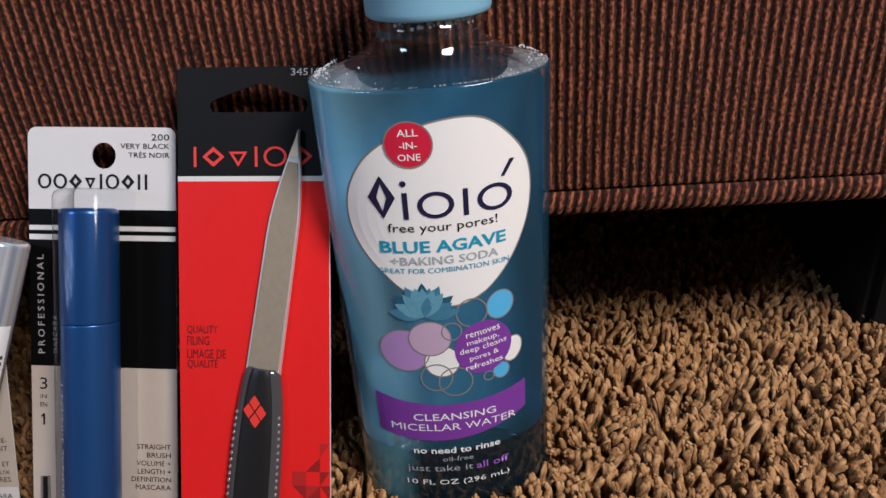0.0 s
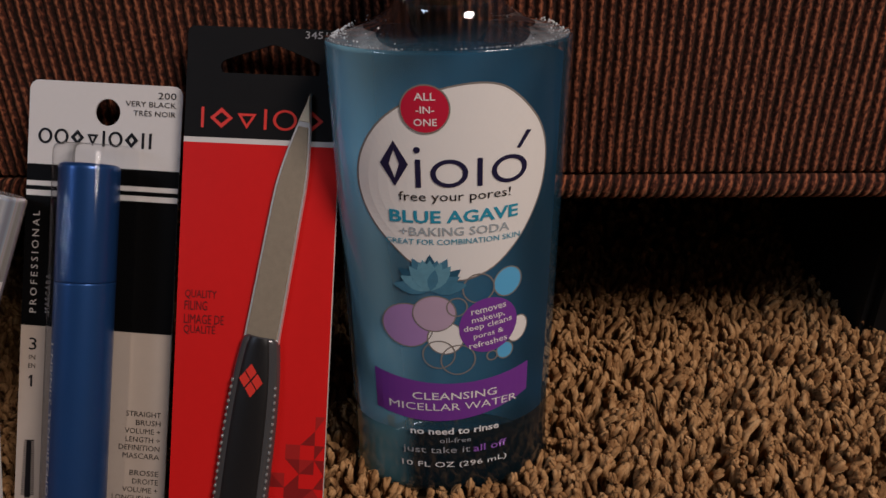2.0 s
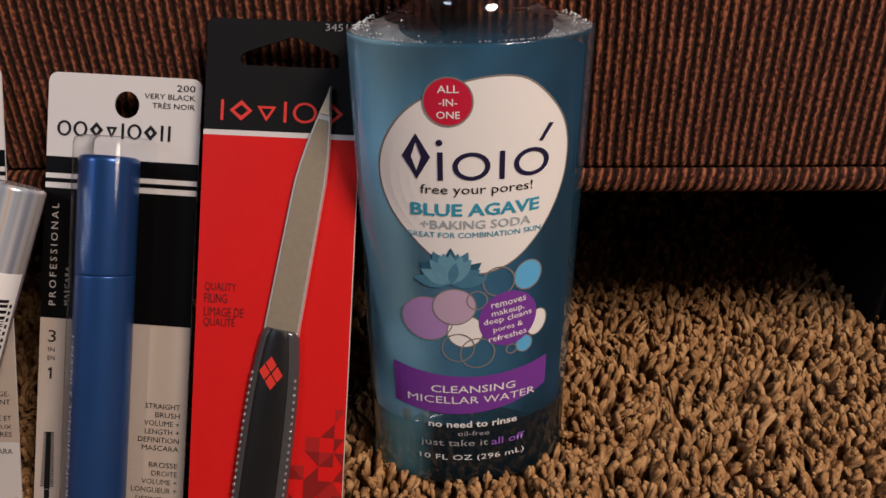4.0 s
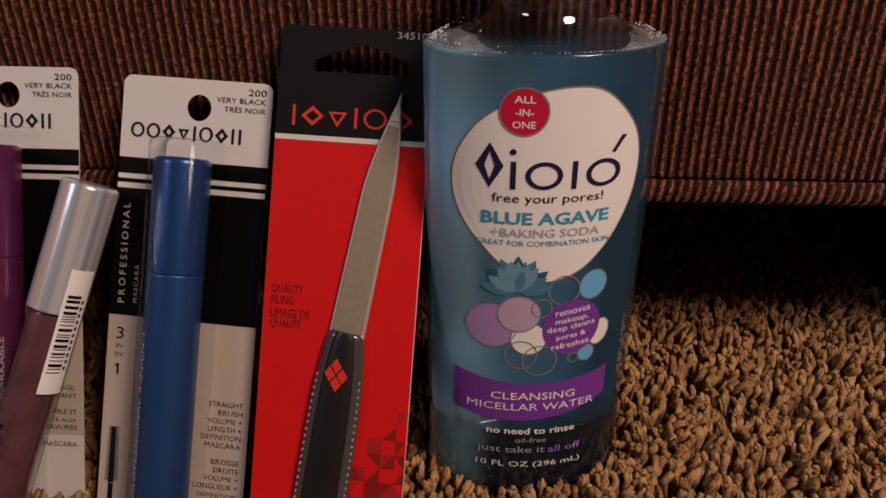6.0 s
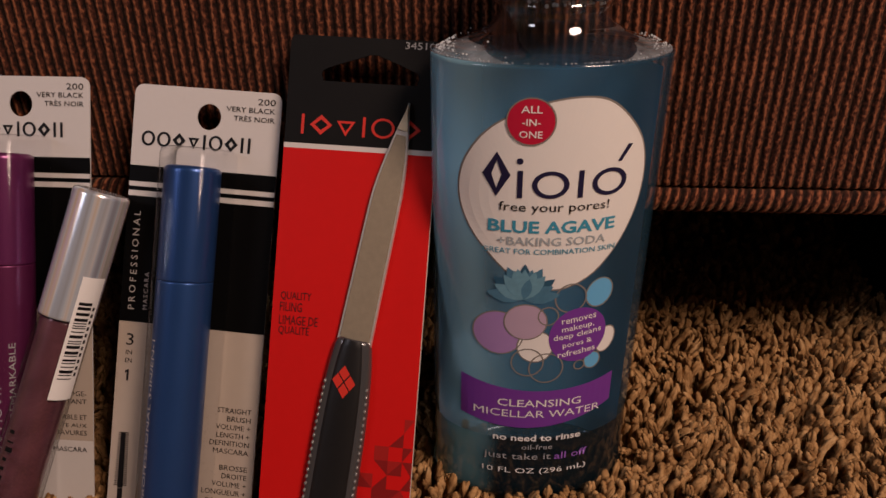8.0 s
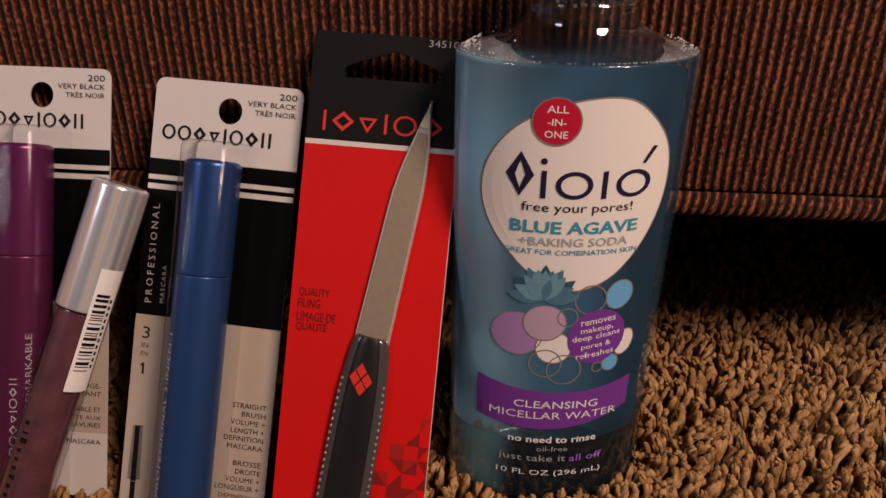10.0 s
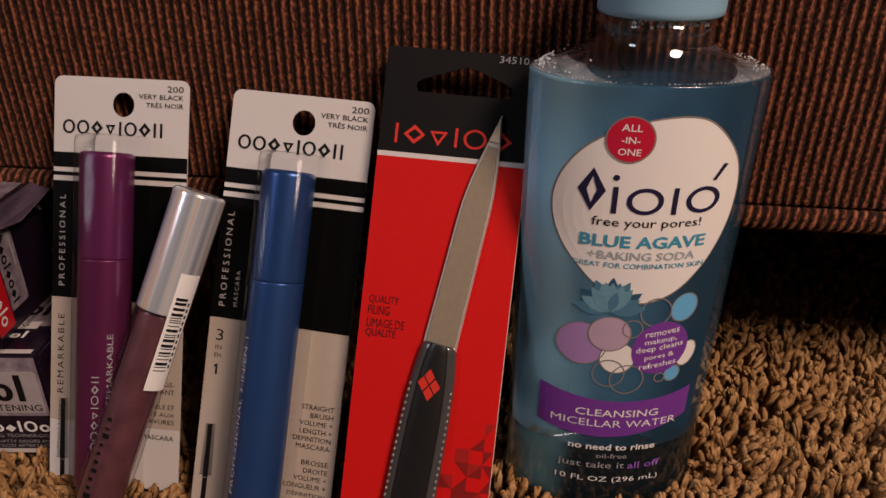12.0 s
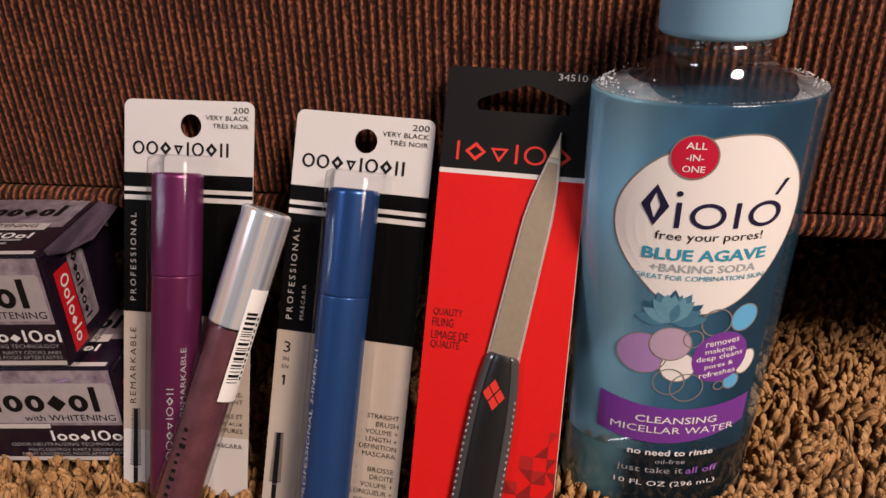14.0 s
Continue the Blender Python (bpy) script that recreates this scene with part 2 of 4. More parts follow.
LABEL_RED = material("crimson_badge", (0.55, 0.012, 0.045), 0.35)
NAVY_INK = material("navy_ink", (0.012, 0.012, 0.05), 0.35)
TEAL_INK = material("teal_ink", (0.03, 0.30, 0.45), 0.35)
SILVER_INK = material("silver_ink", (0.36, 0.42, 0.45), 0.35)
LILAC = material("lilac_bubble", (0.40, 0.24, 0.52), 0.35, grain=0.05, scale=200)
PINKISH = material("pale_lilac_bubble", (0.50, 0.37, 0.50), 0.35, grain=0.05, scale=200)
VIOLET = material("violet_banner", (0.19, 0.045, 0.33), 0.35, grain=0.04, scale=200)
VIOLET_INK = material("violet_ink", (0.30, 0.12, 0.50), 0.35)
SKY_DOT = material("sky_blue_dot", (0.12, 0.44, 0.74), 0.35)
PETALS = [material("agave_leaf_" + n, c, 0.4, grain=0.25, scale=600) for n, c in (("pale", (0.16, 0.38, 0.50)), ("mid", (0.075, 0.23, 0.35)), ("deep", (0.025, 0.11, 0.19)))]
FOAM = material("white_foam", (0.75, 0.78, 0.80), 0.5, grain=0.2, scale=1500, bump=0.6)
CHROME = material("holographic_silver", (0.96, 0.97, 0.99), 0.20, metal=0.6)


def foil_and_reflection_bands(m):
    """A pastel rainbow foil: bands that run lengthwise and shift round the cap. White and grey ones paint in
    reflections.
    """
    N, L, b = nodes_of(m)
    tex, stretch, bands, ramp = N.new("ShaderNodeTexCoord"), N.new("ShaderNodeMapping"), N.new("ShaderNodeTexNoise"), N.new("ShaderNodeValToRGB")
    stretch.inputs["Scale"].default_value = (190, 3, 190)
    bands.inputs["Scale"].default_value, bands.inputs["Detail"].default_value = 1.0, 3
    e = ramp.color_ramp.elements
    e[0].position, e[0].color = 0.30, (0.52, 0.54, 0.60, 1)
    e[1].position, e[1].color = 0.72, (0.66, 0.60, 0.53, 1)
    for at, colour in ((0.42, (0.76, 0.88, 1.0, 1)), (0.47, (0.98, 0.98, 0.98, 1)), (0.52, (0.98, 0.82, 0.66, 1)), (0.56, (0.93, 0.78, 0.95, 1)), (0.62, (0.95, 0.95, 0.93, 1))):
        e.new(at).color = colour
    L.new(tex.outputs["Object"], stretch.inputs[0])
    L.new(stretch.outputs[0], bands.inputs["Vector"])
    L.new(bands.outputs["Fac"], ramp.inputs[0])
    L.new(ramp.outputs[0], b.inputs["Base Color"])


foil_and_reflection_bands(CHROME)
CHROME.node_tree.nodes["Principled BSDF"].inputs["Thin Film Thickness"].default_value = 520
CHROME.node_tree.nodes["Principled BSDF"].inputs["Thin Film IOR"].default_value = 1.6
GLOSS = material("mauve_shimmer", (0.25, 0.095, 0.125), 0.30, metal=0.45, coat=0.8, grain=0.55, scale=1800)
STICKER = material("white_sticker", (0.82, 0.81, 0.79), 0.45)
BOX_PURPLE = material("purple_carton", (0.014, 0.007, 0.019), 0.3, coat=0.4, grain=0.3, scale=120)
BOX_SILVER = material("silver_carton", (0.50, 0.44, 0.47), 0.35, metal=0.1, coat=0.4, grain=0.75, scale=240, second=(0.07, 0.035, 0.085))
BOX_PALE = material("pale_silver_print", (0.46, 0.41, 0.41), 0.35, coat=0.3, grain=0.25, scale=180)
BOX_WHITE = material("carton_white", (0.60, 0.55, 0.53), 0.4, grain=0.04, scale=200)
BOX_RED = material("carton_red", (0.58, 0.012, 0.02), 0.35)
WRAP_DARK = material("folded_wrap", (0.10, 0.072, 0.11), 0.16, coat=0.8, grain=0.5, scale=160, bump=0.3)
WRAP = clear_plastic("clear_wrap", (0.97, 0.97, 0.97), 0.18, 1.35, 0.35)


# ---- mesh helpers ----
def part(name, source, mat, parent=None, label="", smooth=False):
    """Link a bmesh or a mesh as one object under a thing or a part."""
    if isinstance(source, bmesh.types.BMesh):
        me = bpy.data.meshes.new(name)
        source.to_mesh(me)
        source.free()
    else:
        me = source
        me.name = name
    if mat is not None:
        me.materials.clear()
        me.materials.append(mat)
    if smooth:
        for p in me.polygons:
            p.use_smooth = True
    ob = new(name, me)
    if parent is not None:
        ob.parent = parent
    if label:
        tagged(ob, label)
    return ob


def thing(name, m, label, category, group="", kind=""):
    ob = new(name)
    ob.empty_display_size = 0.02
    ob.matrix_world = m
    return tagged(ob, label, category, group, kind)


def from_lists(verts, faces):
    me = bpy.data.meshes.new("mesh")
    me.from_pydata(verts, [], faces)
    me.update()
    return me


def flat(loops, thick=0.00008, z=0.0):
    """A filled flat shape (inner loops are holes) in the xy plane, standing from z to z + thick."""
    cu = bpy.data.curves.new("shape", "CURVE")
    cu.dimensions, cu.fill_mode, cu.extrude = "2D", "BOTH", thick / 2
    for loop in loops:
        sp = cu.splines.new("POLY")
        sp.points.add(len(loop) - 1)
        for p, (x, y) in zip(sp.points, loop):
            p.co = (x, y, 0, 1)
        sp.use_cyclic_u = True
    tmp = bpy.data.objects.new("shape", cu)
    me = bpy.data.meshes.new_from_object(tmp)
    bpy.data.objects.remove(tmp)
    bpy.data.curves.remove(cu)
    me.transform(Matrix.Translation((0, 0, z + thick / 2)))
    return me


def rect(x0, y0, x1, y1, r=0.0, n=5, corners=(1, 1, 1, 1)):
    """A rectangle's outline, with rounded corners (bottom left, bottom right, top right, top left)."""
    out = []
    for (cx, cy, a0), on in zip(((x0 + r, y0 + r, 180), (x1 - r, y0 + r, 270), (x1 - r, y1 - r, 0), (x0 + r, y1 - r, 90)), corners):
        if r and on:
            out += [(cx + r * math.cos(radians(a0 + 90 * i / n)), cy + r * math.sin(radians(a0 + 90 * i / n))) for i in range(n + 1)]
        else:
            out.append((cx + (r if a0 in (270, 0) else -r), cy + (r if a0 in (0, 90) else -r)))
    return out


def oval(cx, cy, rx, ry, n=28, turn=0.0):
    c, s = math.cos(radians(turn)), math.sin(radians(turn))
    pts = [(rx * math.cos(2 * math.pi * i / n), ry * math.sin(2 * math.pi * i / n)) for i in range(n)]
    return [(cx + x * c - y * s, cy + x * s + y * c) for x, y in pts]


def text_mesh(body, x, y, width, height, turn=0.0, align="CENTER", bold=0.0, shear=0.0, z=0.0002, spacing=1.0):
    """Lettering fitted into width x height about its middle (or its left or right end), flat in the xy plane."""
    cu = bpy.data.curves.new("text", "FONT")
    cu.body, cu.size, cu.resolution_u, cu.offset, cu.shear = body, 1.0, 2, (0.0 if "M" in body else bold), shear
    cu.space_character = spacing
    tmp = bpy.data.objects.new("text", cu)
    me = bpy.data.meshes.new_from_object(tmp)
    bpy.data.objects.remove(tmp)
    bpy.data.curves.remove(cu)
    co = np.empty(len(me.vertices) * 3)
    me.vertices.foreach_get("co", co)
    co = co.reshape(-1, 3)
    lo, hi = co.min(0), co.max(0)
    size = hi - lo
    co = (co - lo) / np.where(size > 0, size, 1) * (width, height, 0)
    co -= ({"LEFT": 0, "CENTER": width / 2, "RIGHT": width}[align], height / 2, 0)
    c, s = math.cos(radians(turn)), math.sin(radians(turn))
    out = np.stack([x + co[:, 0] * c - co[:, 1] * s, y + co[:, 0] * s + co[:, 1] * c, np.full(len(co), z)], 1)
    me.vertices.foreach_set("co", out.ravel())
    me.update()
    return me


def emblem(x, y, width, height, pattern, stroke, turn=0.0, z=0.0002):
    """A row of plain shapes that stands for a maker's mark: ring (o), diamond (d), triangle (v), low ring (.), low diamond (,), bar (|)."""
    wide = {"o": 1.25, "d": 1.2, "v": 1.15, ".": 1.0, ",": 1.0, "|": 0.55}
    sides = {"o": 24, "d": 4, "v": 3, ".": 24, ",": 4}
    step = width / sum(wide[c] for c in pattern)
    verts, faces = [], []
    left = -width / 2
    for c in pattern:
        w = step * wide[c] * 0.88
        cx = left + step * wide[c] / 2
        left += step * wide[c]
        h = height * (0.68 if c in ".," else 1.0) / 2
        b = len(verts)
        if c == "|":
            verts += [(cx - stroke / 2, -height / 2), (cx + stroke / 2, -height / 2), (cx + stroke / 2, height / 2), (cx - stroke / 2, height / 2)]
            faces.append((b, b + 1, b + 2, b + 3))
            continue
        k, cy = sides[c], -height / 2 + h
        f = 1 - (1.6 if k < 5 else 1.0) * stroke / (w / 2)
        g = 1 - (1.6 if k < 5 else 0.8) * stroke / h
        for q in range(k):
            a = 2 * math.pi * q / k - math.pi / 2
            verts += [(cx + w / 2 * math.cos(a), cy + h * math.sin(a)), (cx + w / 2 * f * math.cos(a), cy + h * g * math.sin(a))]
        faces += [(b + 2 * q, b + 2 * ((q + 1) % k), b + 2 * ((q + 1) % k) + 1, b + 2 * q + 1) for q in range(k)]
    c, s = math.cos(radians(turn)), math.sin(radians(turn))
    return from_lists([(x + a * c - b * s, y + a * s + b * c, z) for a, b in verts], faces)


def lathe(profile, n=40, cap=True):
    """A turned mesh round the y axis from (radius, y) pairs."""
    verts, faces = [], []
    for r, y in profile:
        verts += [(r * math.cos(2 * math.pi * i / n), y, r * math.sin(2 * math.pi * i / n)) for i in range(n)]
    for k in range(len(profile) - 1):
        for i in range(n):
            j = (i + 1) % n
            faces.append((k * n + j, k * n + i, (k + 1) * n + i, (k + 1) * n + j))
    if cap:
        faces.append(tuple(range(n)))
        faces.append(tuple(reversed(range((len(profile) - 1) * n, len(profile) * n))))
    return from_lists(verts, faces)


def moved(me, x=0.0, y=0.0, z=0.0):
    me.transform(Matrix.Translation((x, y, z)))
    return me


def plane_pose(c, u, v, turn, du=0.0, dv=0.0):
    """The pose of a card: x along its width, y up it, z out of its face."""
    u, v = Vector(u).normalized(), Vector(v)
    n = u.cross(v).normalized()
    v = n.cross(u)
    a = radians(turn)
    x, y = u * math.cos(a) + v * math.sin(a), v * math.cos(a) - u * math.sin(a)
    o = Vector(c) + u * du + v * dv
    m = Matrix.Identity(4)
    for i, axis in enumerate((x, y, n)):
        for j in range(3):
            m[j][i] = axis[j]
    m.translation = o
    return m


MM = 0.001

# ---- the couch ----
COUCH_O, COUCH_D = Vector((0.05, 0.2485, 0)), Vector((0.9929, -0.119, 0)).normalized()
COUCH_N = Vector((COUCH_D.y, -COUCH_D.x, 0))
PITCH = 0.00315
HEM = 0.0965


def rib_sheet(s0, s1, rows, per=8):
    """A ribbed cloth over rows of (height, outward, lean): one rib every PITCH along the couch."""
    cols = int((s1 - s0) / PITCH * per)
    S = np.linspace(s0, s1, cols + 1)
    zz = np.array([r[0] for r in rows])
    oo = np.array([r[1] for r in rows])
    ll = np.array([r[2] for r in rows])
    wob = np.array([[0.00032 * noise.noise((s * 6, z * 28, 0)) + 0.00022 * noise.noise((s * 330, z * 420, 3)) for s in S] for z in zz])
    sag = np.array([[0.0022 * noise.noise((s * 3.1, z * 4, 7)) for s in S] for z in zz])
    ph = S / PITCH
    ridge = 0.00125 * np.abs(np.cos(math.pi * (ph % 1.0 - 0.5))) ** 0.8
    s = S[None, :] + wob + ll[:, None]
    out = oo[:, None] + ridge[None, :] + sag * np.minimum(1, np.abs(zz - HEM) / 0.05)[:, None]
    x = COUCH_O.x + COUCH_D.x * s + COUCH_N.x * out
    y = COUCH_O.y + COUCH_D.y * s + COUCH_N.y * out
    z = np.repeat(zz[:, None], cols + 1, 1)
    verts = np.stack([x, y, z], -1).reshape(-1, 3)
    nr, nc = len(rows), cols + 1
    i, j = np.meshgrid(np.arange(nr - 1), np.arange(nc - 1), indexing="ij")
    a = (i * nc + j).ravel()
    faces = np.stack([a, a + 1, a + nc + 1, a + nc], 1)
    me = bpy.data.meshes.new("rib_sheet")
    me.vertices.add(len(verts))
    me.vertices.foreach_set("co", verts.ravel())
    me.loops.add(faces.size)
    me.loops.foreach_set("vertex_index", faces.ravel())
    me.polygons.add(len(faces))
    me.polygons.foreach_set("loop_start", np.arange(0, faces.size, 4))
    me.polygons.foreach_set("loop_total", np.full(len(faces), 4))
    me.update(calc_edges=True)
    uv = np.stack([np.repeat(ph[None, :], nr, 0), np.repeat(zz[:, None], nc, 1)], -1).reshape(-1, 2)[faces.ravel()]
    layer = me.uv_layers.new(name="wale")
    layer.data.foreach_set("uv", uv.ravel())
    me.polygons.foreach_set("use_smooth", np.ones(len(faces), bool))
    return me


couch = thing("couch", pose(0, 0, 0), "low couch in rust-brown ribbed corduroy with a piped hem", "couch")
panel_rows = [(HEM + 0.0004, -0.0028, 0), (HEM + 0.0009, -0.0008, 0)] + [(HEM + 0.0018 + 0.0015 * k, 0.0, 0) for k in range(134)] + [(0.33, -0.004, 0), (0.42, -0.006, 0)]
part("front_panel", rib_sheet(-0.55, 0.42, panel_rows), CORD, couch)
welt_rows = []
for k in range(13):
    a = radians(-150 + 250 * k / 12)
    welt_rows.append((HEM - 0.0042 + 0.0043 * math.sin(a), -0.0016 + 0.0040 * math.cos(a), 0.0022 * math.sin(a * 0.5)))
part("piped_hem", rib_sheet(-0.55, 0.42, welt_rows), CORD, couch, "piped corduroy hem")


def couch_box(s0, s1, d0, d1, z0, z1, bevel=0.0):
    """A block set along the couch: s along its front, d behind the front."""
    bm = bmesh.new()
    bmesh.ops.create_cube(bm, size=1)
    for v in bm.verts:
        s = s0 if v.co.x < 0 else s1
        d = d0 if v.co.y < 0 else d1
        z = z0 if v.co.z < 0 else z1
        v.co = COUCH_O + COUCH_D * s - COUCH_N * d + Vector((0, 0, z))
    if bevel:
        bmesh.ops.bevel(bm, geom=bm.edges[:], offset=bevel, segments=2, affect="EDGES")
    return bm


part("seat_base", couch_box(-0.56, 0.43, 0.0082, 0.85, 0.094, 0.42), DUST, couch, "black cloth dust cover under the seat")
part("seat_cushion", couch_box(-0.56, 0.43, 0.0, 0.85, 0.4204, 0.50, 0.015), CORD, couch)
for s, turn in ((0.20, 0), (-0.48, 0)):
    bm = couch_box(s - 0.058, s + 0.06, 0.05, 0.15, -0.012, 0.0938, 0.004)
    part("foot", bm, FOOT, couch, "square black foot")

# ---- the bottle ----
BX, BY = 0.0030, 0.2275
BASE = -0.006
SHOULDER = 0.1490


def half_axes(z):
    k = min(max(z / 0.147, 0), 1)
    return 0.0345 + 0.0004 * k, 0.0215 + 0.0020 * k


def middle(z):
    """The bottle leans a hair: its middle line moves with the height."""
    return BX - 0.0019 + 0.0009 * min(max(z / 0.147, 0), 1)


def front(x, z, lift=0.00025):
    a, b = half_axes(z)
    a, b = a + lift, b + lift
    return BY - b * math.sqrt(max(0.0, 1 - min(1.0, ((x - middle(z)) / a) ** 2)))


def wrapped(me, lift=0.00025):
    """Lay a flat (x, height) mesh on the bottle's curved front."""
    for v in me.vertices:
        x, z = v.co.x, v.co.y
        v.co = (x, front(x, z, lift + v.co.z * 0.2), z)
    me.update()
    return me


def patch(outline, centre, rings=7):
    """A filled shape as rings about its middle, fine enough to bend."""
    n = len(outline)
    verts = [(centre[0], centre[1], 0)]
    for k in range(1, rings + 1):
        f = k / rings
        verts += [(centre[0] + (x - centre[0]) * f, centre[1] + (y - centre[1]) * f, 0) for x, y in outline]
    faces = [(0, 1 + i, 1 + (i + 1) % n) for i in range(n)]
    for k in range(rings - 1):
        a = 1 + k * n
        faces += [(a + i, a + n + i, a + n + (i + 1) % n, a + (i + 1) % n) for i in range(n)]
    return from_lists(verts, faces)


def ring_mesh(cx, cy, rx, ry, w, n=36, turn=0.0):
    outer, inner = oval(cx, cy, rx, ry, n, turn), oval(cx, cy, rx - w, ry - w, n, turn)
    verts = [(x, y, 0) for x, y in outer + inner]
    return from_lists(verts, [(i, (i + 1) % n, n + (i + 1) % n, n + i) for i in range(n)])


bottle = thing("bottle", pose(0, 0, 0), "clear oval bottle of blue cleansing water on the carpet", "bottle")


def oval_stack(levels, n=72, cap_low=True, cap_high=True):
    """Ovals stacked from (height, half width, half depth)."""
    verts, faces = [], []
    for z, a, b in levels:
        verts += [(middle(z) + a * math.cos(2 * math.pi * i / n), BY + b * math.sin(2 * math.pi * i / n), z) for i in range(n)]
    for k in range(len(levels) - 1):
        for i in range(n):
            j = (i + 1) % n
            faces.append((k * n + i, k * n + j, (k + 1) * n + j, (k + 1) * n + i))
    if cap_low:
        faces.append(tuple(reversed(range(n))))
    if cap_high:
        faces.append(tuple(range((len(levels) - 1) * n, len(levels) * n)))
    return from_lists(verts, faces)


# liquid and plastic are one clear body up to the fill line; above it the wall is thin
levels = [(BASE, 0.0295, 0.0160), (BASE + 0.0006, 0.0322, 0.0184), (BASE + 0.003, 0.0346, 0.0206), (BASE + 0.007, 0.0354, 0.0214)]
for z, inset in ((0.0060, 0.0), (0.0150, 0.0), (0.0195, 0.0001), (0.0225, 0.0003), (0.0240, 0.0005), (0.0255, 0.0003), (0.0285, 0.0001)):
    a, b = half_axes(z)
    levels.append((z, a - inset, b - inset))
for k in range(10):
    z = 0.0310 + (SHOULDER - 0.0320) * k / 9
    levels.append((z, *half_axes(z)))
a_top, b_top = half_axes(SHOULDER)
liquid_levels = levels + [(SHOULDER, a_top, b_top), (SHOULDER + 0.0002, a_top - 0.0006, b_top - 0.0006)]
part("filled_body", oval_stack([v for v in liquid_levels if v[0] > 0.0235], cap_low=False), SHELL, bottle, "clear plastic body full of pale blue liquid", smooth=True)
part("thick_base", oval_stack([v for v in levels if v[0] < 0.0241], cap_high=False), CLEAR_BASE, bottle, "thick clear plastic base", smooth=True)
# shoulder and neck: thin clear wall above the fill line
CLEAR = clear_plastic("clear_shoulder_plastic", (0.84, 0.87, 0.89), 0.05, 1.9)
neck = []
for k in range(10):
    f = k / 9
    neck.append((SHOULDER + 0.0004 + 0.0050 * f + 0.0026 * f ** 4, a_top + (0.0163 - a_top) * f ** 1.05, b_top + (0.0163 - b_top) * f ** 1.2))
neck += [(0.1585, 0.0157, 0.0157), (0.1612, 0.0157, 0.0157), (0.1618, 0.0167, 0.0167), (0.1628, 0.0167, 0.0167), (0.1634, 0.0156, 0.0156), (0.1670, 0.0156, 0.0156)]
part("shoulder", oval_stack(neck, cap_low=False, cap_high=False), CLEAR, bottle, "clear empty shoulder and neck", smooth=True)
part("liquid_surface", oval_stack([(SHOULDER - 0.0006, a_top - 0.0008, b_top - 0.0008), (SHOULDER - 0.0004, a_top - 0.001, b_top - 0.001)]), SURFACE, bottle)
# a thin film of suds on the inside of both ends of the shoulder
SUDS = clear_plastic("suds_film", (0.9, 0.92, 0.94), 0.4, 1.3)
N, Lk = SUDS.node_tree.nodes, SUDS.node_tree.links
white, mixs = N.new("ShaderNodeBsdfDiffuse"), N.new("ShaderNodeMixShader")
white.inputs["Color"].default_value = (0.75, 0.77, 0.78, 1)
spots, cut, where = N.new("ShaderNodeTexNoise"), N.new("ShaderNodeMapRange"), N.new("ShaderNodeTexCoord")
spots.inputs["Scale"].default_value, spots.inputs["Detail"].default_value = 130, 5
cut.inputs["From Min"].default_value, cut.inputs["From Max"].default_value, cut.inputs["To Max"].default_value = 0.30, 0.75, 0.55
Lk.new(where.outputs["Object"], spots.inputs["Vector"])
Lk.new(spots.outputs["Fac"], cut.inputs["Value"])
Lk.new(cut.outputs[0], mixs.inputs[0])
Lk.new(N["Mix Shader"].outputs[0], mixs.inputs[1])
Lk.new(white.outputs[0], mixs.inputs[2])
Lk.new(mixs.outputs[0], N["Material Output"].inputs["Surface"])
for mid_angle in (0.0, math.pi):
    verts, faces = [], []
    for q, (z, a, b) in enumerate(neck[:6]):
        for i in range(17):
            w = mid_angle + (1.15 - 0.12 * q) * (i / 8 - 1)
            verts.append((middle(z) + (a - 0.0008) * math.cos(w), BY + (b - 0.0005) * math.sin(w), z - 0.0003))
    for q in range(5):
        faces += [(q * 17 + i, q * 17 + i + 1, (q + 1) * 17 + i + 1, (q + 1) * 17 + i) for i in range(16)]
    part("suds_film", from_lists(verts, faces), SUDS, bottle, "whitish film of suds", smooth=True)
# a ring of froth clinging inside the shoulder
bm = bmesh.new()
rng = random.Random(4)
for k in range(150):
    side = rng.choice((-1, 1))
    ang = rng.gauss(0, 0.42)
    ang = ang if side > 0 else math.pi - ang
    f = abs(rng.gauss(0, 0.16))
    r = rng.uniform(0.0001, 0.00032)
    a, b = a_top - 0.0012 - 0.018 * f, b_top - 0.0012 - 0.008 * f
    c = Vector((middle(SHOULDER) + a * math.cos(ang), BY + b * math.sin(ang), SHOULDER + 0.0006 + 0.009 * f))
    bmesh.ops.create_icosphere(bm, subdivisions=1, radius=r, matrix=Matrix.Translation(c))
for k in range(90):
    ang = rng.uniform(math.pi, 2 * math.pi)
    c = Vector((middle(SHOULDER) + (a_top - 0.0012) * math.cos(ang), BY + (b_top - 0.0008) * math.sin(ang), SHOULDER + 0.0005))
    bmesh.ops.create_icosphere(bm, subdivisions=1, radius=rng.uniform(0.00012, 0.0003), matrix=Matrix.Translation(c))
for k in range(40):
    ang = rng.uniform(1.25 * math.pi, 1.8 * math.pi)
    c = Vector((middle(SHOULDER) + 0.0148 * math.cos(ang), BY + 0.0148 * math.sin(ang), 0.1630 + rng.uniform(-0.0006, 0.0016)))
    bmesh.ops.create_icosphere(bm, subdivisions=1, radius=rng.uniform(0.0002, 0.0006), matrix=Matrix.Translation(c))
part("froth", bm, FOAM, bottle, "fine white bubbles", smooth=True)
